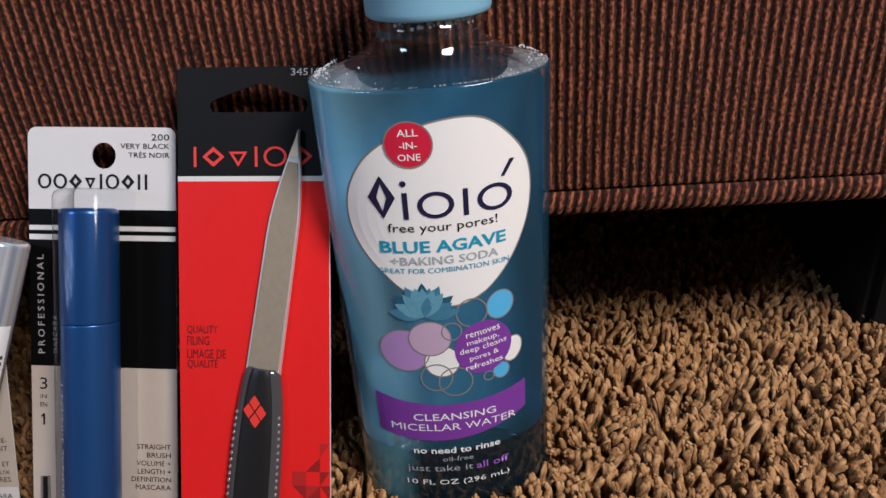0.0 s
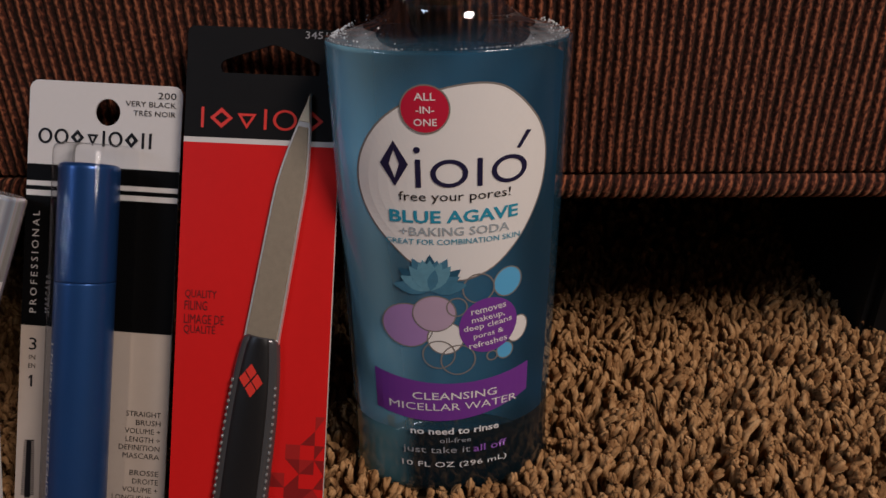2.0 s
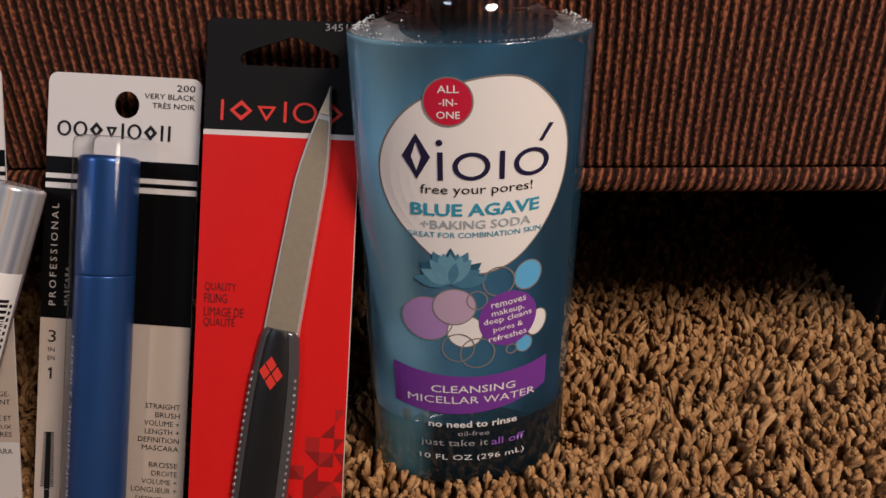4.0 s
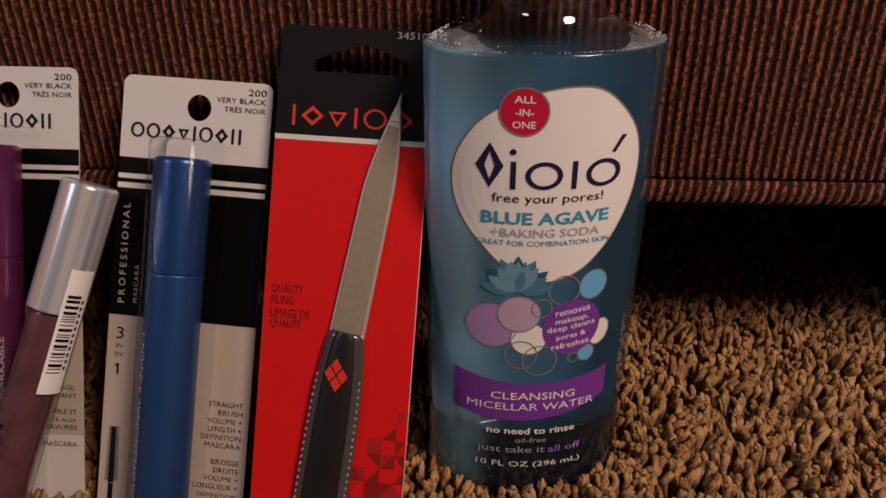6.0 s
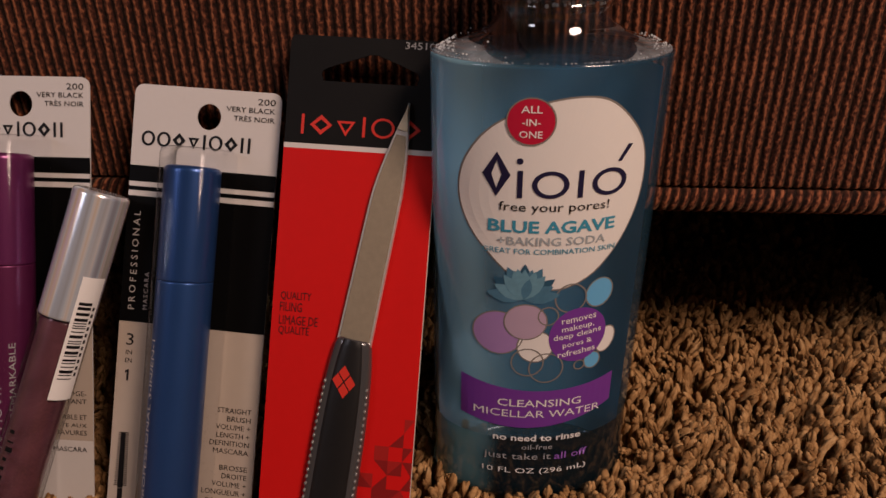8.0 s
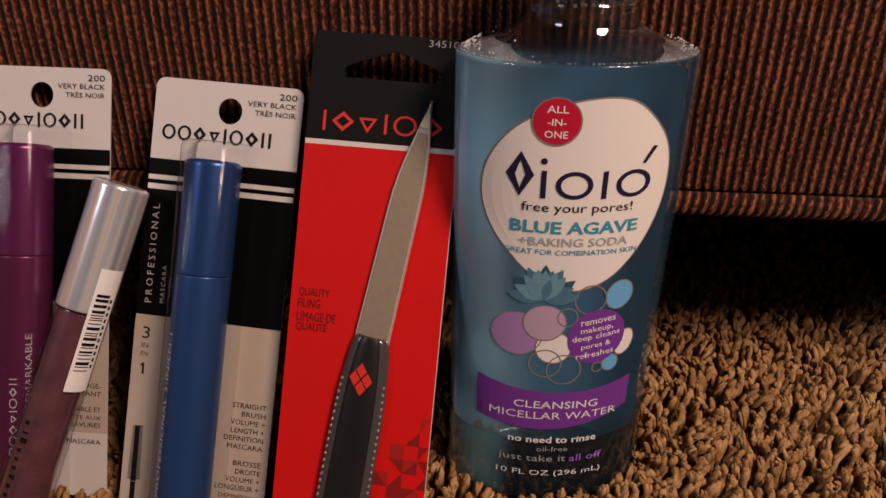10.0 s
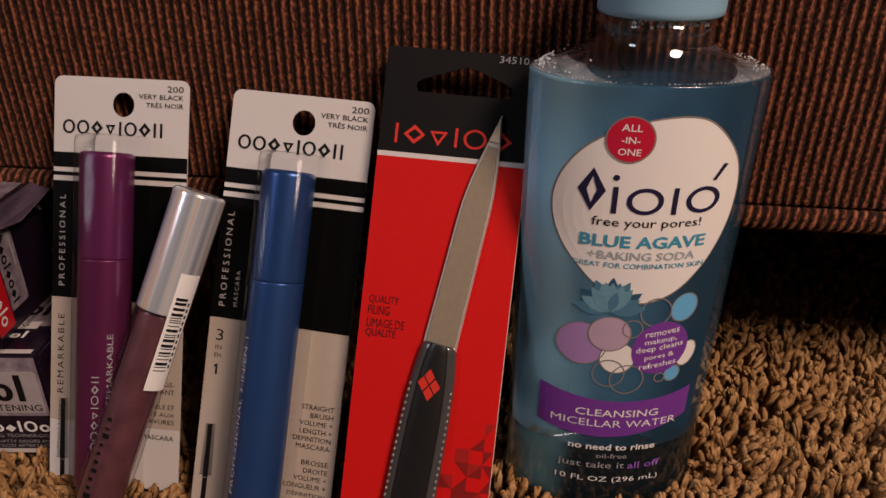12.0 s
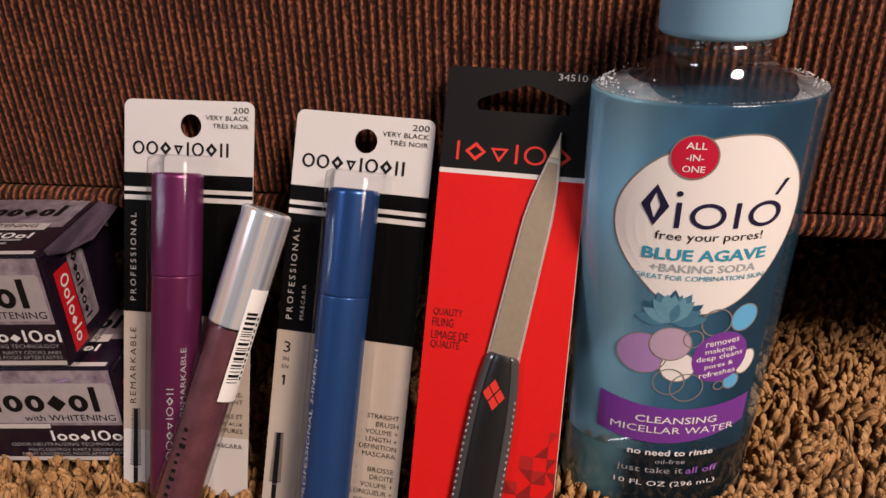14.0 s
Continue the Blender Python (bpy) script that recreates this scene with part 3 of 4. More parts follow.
# cap
capm = lathe([(0.0168, 0.0), (0.0174, 0.0005), (0.0175, 0.0018), (0.0175, 0.0024), (0.0175, 0.0122), (0.0175, 0.0128), (0.0171, 0.0150), (0.0160, 0.0164), (0.0152, 0.0168), (0.0152, 0.0190), (0.0145, 0.0198)], 56)
capm.transform(Matrix.Translation((BX - 0.0002, BY, 0.1645)) @ pose(0, 0, 0, 90))
part("cap", capm, CAP_BLUE, bottle, "pale blue plastic flip cap", smooth=True)

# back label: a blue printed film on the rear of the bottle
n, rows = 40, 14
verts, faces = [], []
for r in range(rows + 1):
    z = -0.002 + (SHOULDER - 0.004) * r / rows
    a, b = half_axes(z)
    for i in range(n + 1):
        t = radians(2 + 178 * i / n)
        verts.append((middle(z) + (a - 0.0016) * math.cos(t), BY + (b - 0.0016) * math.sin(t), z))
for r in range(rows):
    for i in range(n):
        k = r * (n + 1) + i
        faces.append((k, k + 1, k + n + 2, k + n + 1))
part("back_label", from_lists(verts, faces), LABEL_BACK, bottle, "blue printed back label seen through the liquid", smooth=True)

# front print
blob = [(9.3, 140.6), (15.5, 138.6), (21.6, 132.9), (25.6, 126.5), (27.2, 119), (26.6, 110), (23.8, 101.5), (19, 93.3), (12, 86.2), (3.1, 82.8), (-5.5, 84.6), (-11.5, 88.4),
        (-16.3, 93.2), (-21.6, 100), (-24.8, 107.5), (-25.5, 115.1), (-23.8, 122.5), (-19.6, 129.6), (-14.2, 134.4), (-7, 138), (1, 140.2)]


def smooth_loop(points, k=4):
    out, n = [], len(points)
    for i in range(n):
        p0, p1, p2, p3 = (Vector(points[(i + d) % n]) for d in (-1, 0, 1, 2))
        for j in range(k):
            t = j / k
            q = 0.5 * (2 * p1 + (p2 - p0) * t + (2 * p0 - 5 * p1 + 4 * p2 - p3) * t * t + (3 * p1 - p0 - 3 * p2 + p3) * t ** 3)
            out.append((q.x * MM, q.y * MM))
    return out


edge = smooth_loop(blob)
mid = (0.001, 0.112)
rim = [(mid[0] + (x - mid[0]) * 1.018, mid[1] + (y - mid[1]) * 1.018) for x, y in edge]
label = part("front_label", wrapped(patch(edge, mid, 10), 0.00022), LABEL_WHITE, bottle, "white teardrop front label")
part("label_outline", wrapped(patch(rim, mid, 10), 0.00012), LABEL_RIM, bottle)


def print_on(name, me, mat, lift, lab="", under=None):
    return part(name, wrapped(me, lift), mat, under or bottle, lab)


def dot(name, x, y, rx, ry, mat, lift=0.0003, outline=0.4, turn=0.0):
    print_on(name, patch(oval(x * MM, y * MM, rx * MM, ry * MM, 32, turn), (x * MM, y * MM), 4), mat, lift)
    if outline:
        print_on("bubble_outline", ring_mesh(x * MM, y * MM, (rx + outline) * MM, (ry + outline) * MM, outline * MM, turn=turn), LABEL_RIM, lift + 0.00003)


def words(body, x, y, w, h, mat, lift=0.0004, bold=0.0, turn=0.0, shear=0.0, under=None):
    me = text_mesh(body, x * MM, y * MM, w * MM, h * MM, turn, bold=bold, shear=shear, z=0.0)
    print_on("lettering", me, mat, lift, "", under)


dot("badge", -6.9, 134.4, 6.3, 6.3, LABEL_RED, 0.0004)
words("ALL", -6.9, 137.8, 5.6, 2.0, WHITE_INK, 0.0005, 0.01)
words("-IN-", -6.9, 134.3, 4.8, 1.9, WHITE_INK, 0.0005, 0.01)
words("ONE", -6.9, 130.9, 6.2, 2.0, WHITE_INK, 0.0005, 0.01)
# maker's mark as plain bars and rings
print_on("brand_mark", emblem(5.2 * MM, 116.4 * MM, 34 * MM, 8.2 * MM, "|o|o", 1.45 * MM, z=0.0), NAVY_INK, 0.0004)
print_on("brand_mark", emblem(-15.6 * MM, 119.0 * MM, 8.6 * MM, 13.2 * MM, "d", 1.5 * MM, z=0.0), NAVY_INK, 0.0004)
print_on("brand_mark", patch(oval(-9.4 * MM, 123.2 * MM, 0.9 * MM, 0.9 * MM, 16), (-9.4 * MM, 123.2 * MM), 2), NAVY_INK, 0.0004)
print_on("brand_mark", from_lists([(x * MM, y * MM, 0) for x, y in ((18.2, 122.2), (19.2, 121.9), (22.4, 126.6), (21.0, 126.8))], [(0, 1, 2, 3)]), NAVY_INK, 0.0004)
words("free your pores!", 1.0, 109.2, 31.6, 3.6, BLACK_INK, under=label)
words("BLUE AGAVE", 0.8, 103.4, 36.8, 3.9, TEAL_INK, bold=0.025, under=label)
words("+BAKING SODA", 0.9, 98.8, 31.6, 2.7, SILVER_INK, bold=0.012, under=label)
words("GREAT FOR COMBINATION SKIN", 0.5, 95.5, 39, 1.7, TEAL_INK, bold=0.01, under=label)
# bubbles
dot("bubble", -13.8, 66.6, 7.4, 7.6, LILAC, 0.0003)
dot("bubble", -2.4, 62.2, 5.4, 5.6, LABEL_WHITE, 0.00031)
dot("bubble", -5.7, 71.2, 6.3, 6.1, PINKISH, 0.00036)
dot("bubble", 20.4, 62.2, 3.0, 4.6, LABEL_WHITE, 0.0003, turn=-12)
dot("bubble", 16.7, 80.2, 4.1, 4.8, SKY_DOT, 0.0003, turn=-12)
dot("bubble", 16.4, 55.2, 2.5, 2.9, SKY_DOT, 0.0003)
dot("bubble", 10.9, 65.8, 9.2, 9.9, VIOLET, 0.00042, 0.0, turn=-10)
for x, y, r in ((7.7, 79.4, 5.0), (1.1, 73.4, 3.3), (-4.6, 56.2, 5.2), (1.4, 54.0, 5.6), (12.2, 54.2, 1.9)):
    print_on("bubble_outline", ring_mesh(x * MM, y * MM, r * MM, r * MM * 1.03, 0.45 * MM), LABEL_RIM, 0.0004)
for w, x, y, wd, ht in (("removes", 10.9, 71.6, 11.0, 1.7), ("makeup,", 10.8, 68.6, 10.4, 2.7), ("deep cleans", 10.8, 65.9, 15.4, 2.7), ("pores &", 11.0, 62.6, 9.6, 2.4), ("refreshes", 10.9, 59.6, 12.2, 2.2)):
    words(w, x, y, wd, ht, WHITE_INK, 0.0005, 0.005, turn=7)
# succulent: pointed leaves fanned in two rows
for row, (count, spread, length, width, mat) in enumerate(((7, 165, 11.0, 4.4, 2), (6, 130, 9.6, 4.2, 1), (5, 80, 9.4, 3.8, 0), (2, 26, 6.6, 3.2, 1))):
    for i in range(count):
        a = radians(-spread / 2 + spread * i / (count - 1))
        tip = (-6.7 + length * math.sin(a), 79.6 + length * 1.08 * math.cos(a) * (1 if abs(a) < 1.2 else 0.9))
        base = (-6.7, 79.3)
        d = Vector((tip[0] - base[0], tip[1] - base[1]))
        s = Vector((-d.y, d.x)).normalized() * width / 2
        pts = [base]
        for f, g in ((0.25, 0.75), (0.5, 1.0), (0.75, 0.72), (0.9, 0.33)):
            pts.append((base[0] + d.x * f - s.x * g, base[1] + d.y * f - s.y * g))
        pts.append(tip)
        for f, g in ((0.9, 0.33), (0.75, 0.72), (0.5, 1.0), (0.25, 0.75)):
            pts.append((base[0] + d.x * f + s.x * g, base[1] + d.y * f + s.y * g))
        pts = [(x * MM, y * MM) for x, y in pts]
        print_on("agave_leaf", patch(pts, ((base[0] + d.x * 0.45) * MM, (base[1] + d.y * 0.45) * MM), 3), PETALS[mat if i % 2 else max(0, mat - 1)], 0.00045 + 0.00005 * row + 0.00001 * i)
# banner
verts, faces = [], []
nb = 24
for i in range(nb + 1):
    f = i / nb
    x = -24.9 + 49.6 * f
    bow = 1 - (2 * f - 1) ** 2
    verts += [(x * MM, (48.4 - 0.4 * f - 3.4 * bow) * MM, 0), (x * MM, (40.5 - 3.4 * bow) * MM, 0), (x * MM, (32.4 + 4.0 * f - 4.6 * bow) * MM, 0)]
for i in range(nb):
    a = 3 * i
    faces += [(a + 1, a + 4, a + 3, a), (a + 2, a + 5, a + 4, a + 1)]
banner = print_on("banner", from_lists(verts, faces), VIOLET, 0.0003, "violet banner")
words("CLEANSING", 0.3, 39.8, 27.5, 2.9, WHITE_INK, 0.0004, 0.006, under=banner)
words("MICELLAR WATER", 0.1, 35.4, 42, 2.9, WHITE_INK, 0.0004, 0.004, under=banner)
words("no need to rinse", 0.3, 25.2, 29.6, 2.8, WHITE_INK, 0.0004, 0.02)
words("oil-free", 0.3, 21.2, 10.5, 2.1, GREY_INK, 0.0004)
words("just take it", -6.0, 16.6, 22.5, 3.6, GREY_INK, 0.0004)
words("all off", 12.2, 16.8, 11.6, 3.0, VIOLET_INK, 0.0004, 0.01)
words("10 FL OZ (296 mL)", 0.2, 10.2, 36, 3.0, WHITE_INK, 0.0004)


# ---- carded goods ----
def sheet_card(parent, outline, holes, mat, thick=0.0005):
    me = flat([outline] + holes, thick, -thick)
    return part("card", me, mat, parent)


def ink(parent, me, mat, name="lettering"):
    return part(name, me, mat, parent)


def panel(parent, x0, y0, x1, y1, mat, z, name="printed_panel", r=0.0, corners=(1, 1, 1, 1)):
    return part(name, flat([rect(x0 * MM, y0 * MM, x1 * MM, y1 * MM, r * MM, 5, corners)], 0.00004, z), mat, parent)


def ctext(parent, body, x, y, w, h, mat, turn=0.0, align="CENTER", bold=0.0, z=0.00022, spacing=1.0):
    return ink(parent, text_mesh(body, x * MM, y * MM, w * MM, h * MM, turn, align, bold, 0.0, z, spacing), mat)


def mascara_card(m, label, cap_mat, tube_mat, words_low, side_words, brush, low_end):
    c = thing("mascara_card", m, label, "mascara", "carded mascaras")
    L, R, T, B = -31.5, 18.8, 53.6, -95.0
    sheet_card(c, rect(L * MM, B * MM, R * MM, T * MM, 3 * MM), [oval(-5.5 * MM, 44.3 * MM, 4.1 * MM, 4.3 * MM)], CARD_WHITE)
    panel(c, L, -26, R, 26.6, CARD_BLACK, 0.00004, "black_panel")
    panel(c, L, low_end, R, -26.05, CHAMPAGNE, 0.00004, "champagne_panel")
    panel(c, L + 0.1, 19.6, R - 0.1, 21.2, CARD_WHITE, 0.0001, "white_stripe")
    panel(c, L + 0.1, 16.4, R - 0.1, 18.2, CARD_WHITE, 0.0001, "white_stripe")
    ctext(c, "200", 16.8, 50.4, 6.0, 2.1, BLACK_INK, 0, "RIGHT")
    ctext(c, "VERY BLACK", 16.8, 47.5, 16.5, 1.7, BLACK_INK, 0, "RIGHT")
    ctext(c, "TR\u00c8S NOIR", 16.8, 44.8, 13.8, 2.1, BLACK_INK, 0, "RIGHT")
    ink(c, emblem(-9.2 * MM, 35.8 * MM, 38.5 * MM, 5.0 * MM, "oodv|od||", 0.9 * MM), BLACK_INK, "brand_mark")
    ctext(c, "PROFESSIONAL", -27.7, -5.2, 33.2, 2.3, SOFT_INK, 90, spacing=1.45)
    for body, x, y, w, h, turn, mat in side_words:
        ctext(c, body, x, y, w, h, mat, turn, spacing=1.3 if len(body) > 5 else 1.0)
    for body, y, w in words_low:
        ctext(c, body, 16.6, y, w, 1.75, BLACK_INK, 0, "RIGHT", 0.003)
    # a printed brush, its bristles in rows
    x, y0, y1 = brush
    verts, faces = [], []
    for i in range(26):
        y = y0 + (y1 - y0) * i / 25
        w = 2.3 - 0.5 * i / 25
        b = len(verts)
        verts += [((x - w + 0.3 * (i % 2)) * MM, (y - 0.28) * MM, 0.0002), ((x + w) * MM, (y - 0.12) * MM, 0.0002), ((x + w) * MM, (y + 0.28) * MM, 0.0002), ((x - w + 0.3 * (i % 2)) * MM, (y + 0.12) * MM, 0.0002)]
        faces.append((b, b + 1, b + 2, b + 3))
    b = len(verts)
    verts += [((x - 1.0) * MM, (y0 - 1) * MM, 0.00019), ((x + 1.0) * MM, (y0 - 1) * MM, 0.00019), ((x + 0.8) * MM, y1 * MM, 0.00019), ((x - 0.8) * MM, y1 * MM, 0.00019)]
    faces.append((b, b + 1, b + 2, b + 3))
    ink(c, from_lists(verts, faces), BLACK_INK, "printed_brush")
    panel(c, x - 0.9, B + 1, x + 0.9, y0 - 1.2, BLACK_INK, 0.0001, "printed_wand")
    # the tube, lying on the card inside its blister
    ax, az, r = -5.2, 9.6, 8.7
    tube = moved(lathe([(r - 0.5, -90), (r, -89.3), (r, -88.6), (r, -10.0), (r, -9.5), (r - 0.12, -9.2), (r - 0.5, -9.15)], 40), 0, 0, 0)
    tube.transform(Matrix.Translation((ax * MM, 0, az * MM)) @ Matrix.Scale(MM, 4))
    body = part("tube", tube, tube_mat, c, smooth=True)
    cap = lathe([(r - 0.5, -9.12), (r - 0.05, -9.05), (r + 0.05, -8.85), (r + 0.05, -8.4), (r + 0.05, 25.0), (r + 0.05, 25.7), (r - 0.25, 26.6), (r - 1.2, 27.1), (r - 2.2, 27.15)], 40)
    cap.transform(Matrix.Translation((ax * MM, 0, az * MM)) @ Matrix.Scale(MM, 4))
    part("cap", cap, cap_mat, c, smooth=True)
    # blister: an arch over the tube with a flat flange
    arch = []
    R1 = 9.9
    for k in range(33):
        a = math.pi * k / 32
        c1, s1 = math.cos(a), math.sin(a)
        arch.append((ax - R1 * math.copysign(abs(c1) ** 0.75, c1), az * 0.93 + R1 * s1 ** 0.75))
    prof = [(ax - R1 - 0.8, 0.25), (ax - R1 - 0.3, 0.6)] + arch + [(ax + R1 + 0.3, 0.6), (ax + R1 + 0.8, 0.25)]
    ys = [(-93.5, 0.25), (-93.2, 0.8), (-92.3, 0.97), (-91, 1.0), (30.5, 1.0), (32.2, 0.95), (33.2, 0.7), (33.6, 0.15)]
    verts, faces = [], []
    for y, f in ys:
        verts += [((ax + (px - ax) * (0.8 + 0.2 * f)) * MM, y * MM, (0.3 + (pz - 0.25) * f) * MM) for px, pz in prof]
    n = len(prof)
    for k in range(len(ys) - 1):
        for i in range(n - 1):
            faces.append((k * n + i, k * n + i + 1, (k + 1) * n + i + 1, (k + 1) * n + i))
    part("blister", from_lists(verts, faces), BLISTER, c, "clear plastic blister", smooth=True)
    return body, ax, az, r


def on_tube(parent, me, ax, az, r, mat, name="lettering"):
    """Wrap a flat print about a tube that lies along y; x is measured along the skin."""
    for v in me.vertices:
        a = v.co.x / (r * MM)
        v.co = (ax * MM + (r * MM + 0.00012) * math.sin(a), v.co.y, az * MM + (r * MM + 0.00012) * math.cos(a))
    me.update()
    return part(name, me, mat, parent)


LOW = [("STRAIGHT", -52.4, 11.6), ("BRUSH", -55.2, 8.2), ("VOLUME +", -58.0, 11.8), ("LENGTH +", -60.8, 11.4), ("DEFINITION", -63.5, 13.6), ("MASCARA", -66.2, 12.2),
       ("BROSSE", -71.8, 9.6), ("DROITE", -74.6, 8.6), ("VOLUME +", -77.4, 11.8), ("LONGUEUR +", -80.2, 15.2), ("D\u00c9FINITION", -83.0, 13.6), ("MASCARA", -86.0, 12.2)]
BLUE_POSE = plane_pose((-0.1052, 0.2365, 0.0828), (0.99, -0.143, 0), (0.06, 0.413, 0.909), -3.2)
blue, ax, az, r = mascara_card(BLUE_POSE, "blue mascara tube blister-packed on a black and white card", BLUE_CAP, BLUE_TUBE, LOW,
                               [("3", -27.2, -32.0, 2.6, 4.0, 0, BLACK_INK), ("IN", -27.3, -36.4, 2.2, 1.5, 0, BLACK_INK), ("EN", -27.3, -39.2, 2.4, 1.5, 0, BLACK_INK),
                                ("MASCARA", -22.9, -15.2, 12.6, 1.5, 90, SOFT_INK)], (-27.2, -82, -64), -93.5)
one = [(-28.2, -42.9), (-27.5, -42.3), (-26.9, -42.3), (-26.9, -46.1), (-27.6, -46.1), (-27.6, -43.2), (-28.2, -43.6)]
part("lettering", flat([[(x * MM, y * MM) for x, y in one]], 0.00004, 0.0002), BLACK_INK, blue.parent)
on_tube(blue, text_mesh("PROFESSIONAL 3-IN/EN-1", -6.2 * MM, -54 * MM, 52 * MM, 1.9 * MM, 90), ax, az, r, WHITE_INK)

PURPLE_POSE = plane_pose((-0.1834, 0.2508, 0.0832), (0.993, -0.118, 0), (0.044, 0.373, 0.927), -0.6, 0.0153, 0.0019)
LOWP = [("REMARKABLE", -52.4, 16.6), ("SMUDGE-", -55.2, 11.4), ("RESISTANT", -58.0, 13.6), ("LAVABLE ET", -63.6, 13.0), ("R\u00c9SISTE AUX", -66.4, 15.4), ("BAVURES", -69.2, 11.2), ("MASCARA", -75.2, 12.2)]
purple, ax, az, r = mascara_card(PURPLE_POSE, "purple mascara tube blister-packed on a black and white card", PURPLE_CAP, PURPLE_TUBE, LOWP[1:],
                                 [("REMARKABLE", -27.6, -47, 29.5, 2.4, 90, BLACK_INK)], (-26.4, -86, -64), -72)
on_tube(purple, emblem(2.2 * MM, -62 * MM, 27 * MM, 2.4 * MM, "oodv|od||", 0.4 * MM, 90), ax, az, r, GREY_INK, "brand_mark")
on_tube(purple, text_mesh("REMARKABLE", 6.6 * MM, -47 * MM, 25 * MM, 1.9 * MM, 90), ax, az, r, GREY_INK)

# ---- nail file on its red card ----
FILE_POSE = plane_pose((-0.0785, 0.2355, 0.107), (0.99, -0.143, 0), (0.062, 0.431, 0.90), -2.4)
nf = thing("nail_file_card", FILE_POSE, "red and black card holding a black-handled steel nail file", "nail file")
L, R, T, B = -2.2, 46.2, 47.0, -122.0
slot = [(8.4, 34.9), (9.2, 33.4), (11.2, 32.9), (37.0, 32.9), (38.8, 33.5), (39.3, 35.4), (38.0, 37.0), (28.5, 40.8), (24.6, 41.8), (20.5, 40.6), (10.2, 37.0)]
sheet_card(nf, rect(L * MM, B * MM, R * MM, T * MM, 2 * MM), [smooth_loop(slot, 3)], CARD_SOFT, 0.0006)
panel(nf, L, B, R, 11.3, CARD_RED, 0.00004, "red_panel")
panel(nf, L, 11.3, R, 12.9, CARD_WHITE, 0.00006, "white_stripe")
part("card_edge", flat([rect((R + 0.01) * MM, (B + 2) * MM, (R + 0.22) * MM, 11 * MM)], 0.0006, -0.0006), CARD_EDGE, nf, "pale cut card edge")
ctext(nf, "34510", 43.8, 45.2, 9.4, 2.2, GREY_INK, 0, "RIGHT")
ink(nf, emblem(21.6 * MM, 19.0 * MM, 40 * MM, 6.3 * MM, "|dv|od", 0.9 * MM), RED_INK, "brand_mark")
for body, y, w in (("QUALITY", -35.8, 10.0), ("FILING", -39.2, 7.2), ("LIMAGE DE", -43.4, 12.6), ("QUALIT\u00c9", -46.5, 10.0)):
    ctext(nf, body, 0.3, y, w, 2.9 if "\u00c9" not in body else 3.6, MAROON_INK, 0, "LEFT", 0.002)
# faceted triangles printed low on the card
rng = random.Random(11)
step = 4.5
for mat, which in ((RED_MID, 0), (RED_DARK, 1)):
    verts, faces = [], []
    for i in range(11):
        for j in range(11):
            x0, y0 = L + 0.2 + step * i, B + 1 + step * j
            reach = 2.4 + (i - 2) * 0.9 if i > 3 else 2.8 - i * 0.5
            for k in (0, 1):
                chance = rng.random()
                if j > reach + rng.uniform(-0.9, 0.9) + 0.6 or chance > 0.85 or (0 if chance < 0.42 else 1) != which:
                    continue
                b = len(verts)
                x1, y1 = min(x0 + step, R - 0.1), y0 + step
                t = ((x0, y0), (x1, y0), (x1, y1)) if k else ((x0, y0), (x1, y1), (x0, y1))
                if (i + j) % 2:
                    t = ((x0, y0), (x1, y0), (x0, y1)) if k else ((x1, y0), (x1, y1), (x0, y1))
                verts += [(x * MM, y * MM, 0.00014 + 0.00002 * which) for x, y in t]
                faces.append((b, b + 1, b + 2))
    part("facet_print", from_lists(verts, faces), mat, nf)


def file_frame(y):
    """Middle line of the file at a height up the card, in mm."""
    if y < -50:
        return 25.0 + (y + 50) * 0.09
    return 31.7 + (y + 4.4) * (0.147 if y < -4.4 else 0.171)


def blade_half(y):
    if y > -4.4:
        return max(0.3, 5.0 * (1 - ((y + 4.4) / 31.6) ** 1.6)) if y < 27.1 else 0.3
    return 5.0 + (-4.4 - y) / 44 * 0.6


def strip(ys, half, z0, z1, inset=0.0):
    verts, faces = [], []
    for y in ys:
        c, h = file_frame(y), half(y) - inset
        verts += [((c - h) * MM, (y + h * 0.15) * MM, z0), ((c - h + 0.25) * MM, (y + h * 0.15) * MM, z1), ((c + h - 0.25) * MM, (y - h * 0.15) * MM, z1), ((c + h) * MM, (y - h * 0.15) * MM, z0)]
    for k in range(len(ys) - 1):
        a = 4 * k
        for i in range(3):
            faces.append((a + i, a + i + 1, a + i + 5, a + i + 4))
    faces.append((0, 3, 2, 1))
    e = 4 * (len(ys) - 1)
    faces.append((e, e + 1, e + 2, e + 3))
    return from_lists(verts, faces)


ys = [-52 + 67 * k / 12 for k in range(13)] + [17, 19, 21, 23, 25, 26.3, 27.2]
part("blade_edge", strip(ys, blade_half, 0.0007, 0.0017), STEEL_EDGE, nf, "bright steel blade rim")
part("blade", strip([y for y in ys if y < 18.5], lambda y: blade_half(y) - 0.7, 0.0012, 0.0021), STEEL, nf, "gritty grey steel blade")
part("blade_tip", strip([18.6, 20.5, 22.5, 24.5, 26.4], lambda y: max(0.35, blade_half(y) - 0.15), 0.0012, 0.0023), TIP_METAL, nf, "bare pointed steel tip")


def grip_half(y):
    return 5.7 + 2.8 * (1 - math.exp(min(0.0, y + 48.5) / 14))


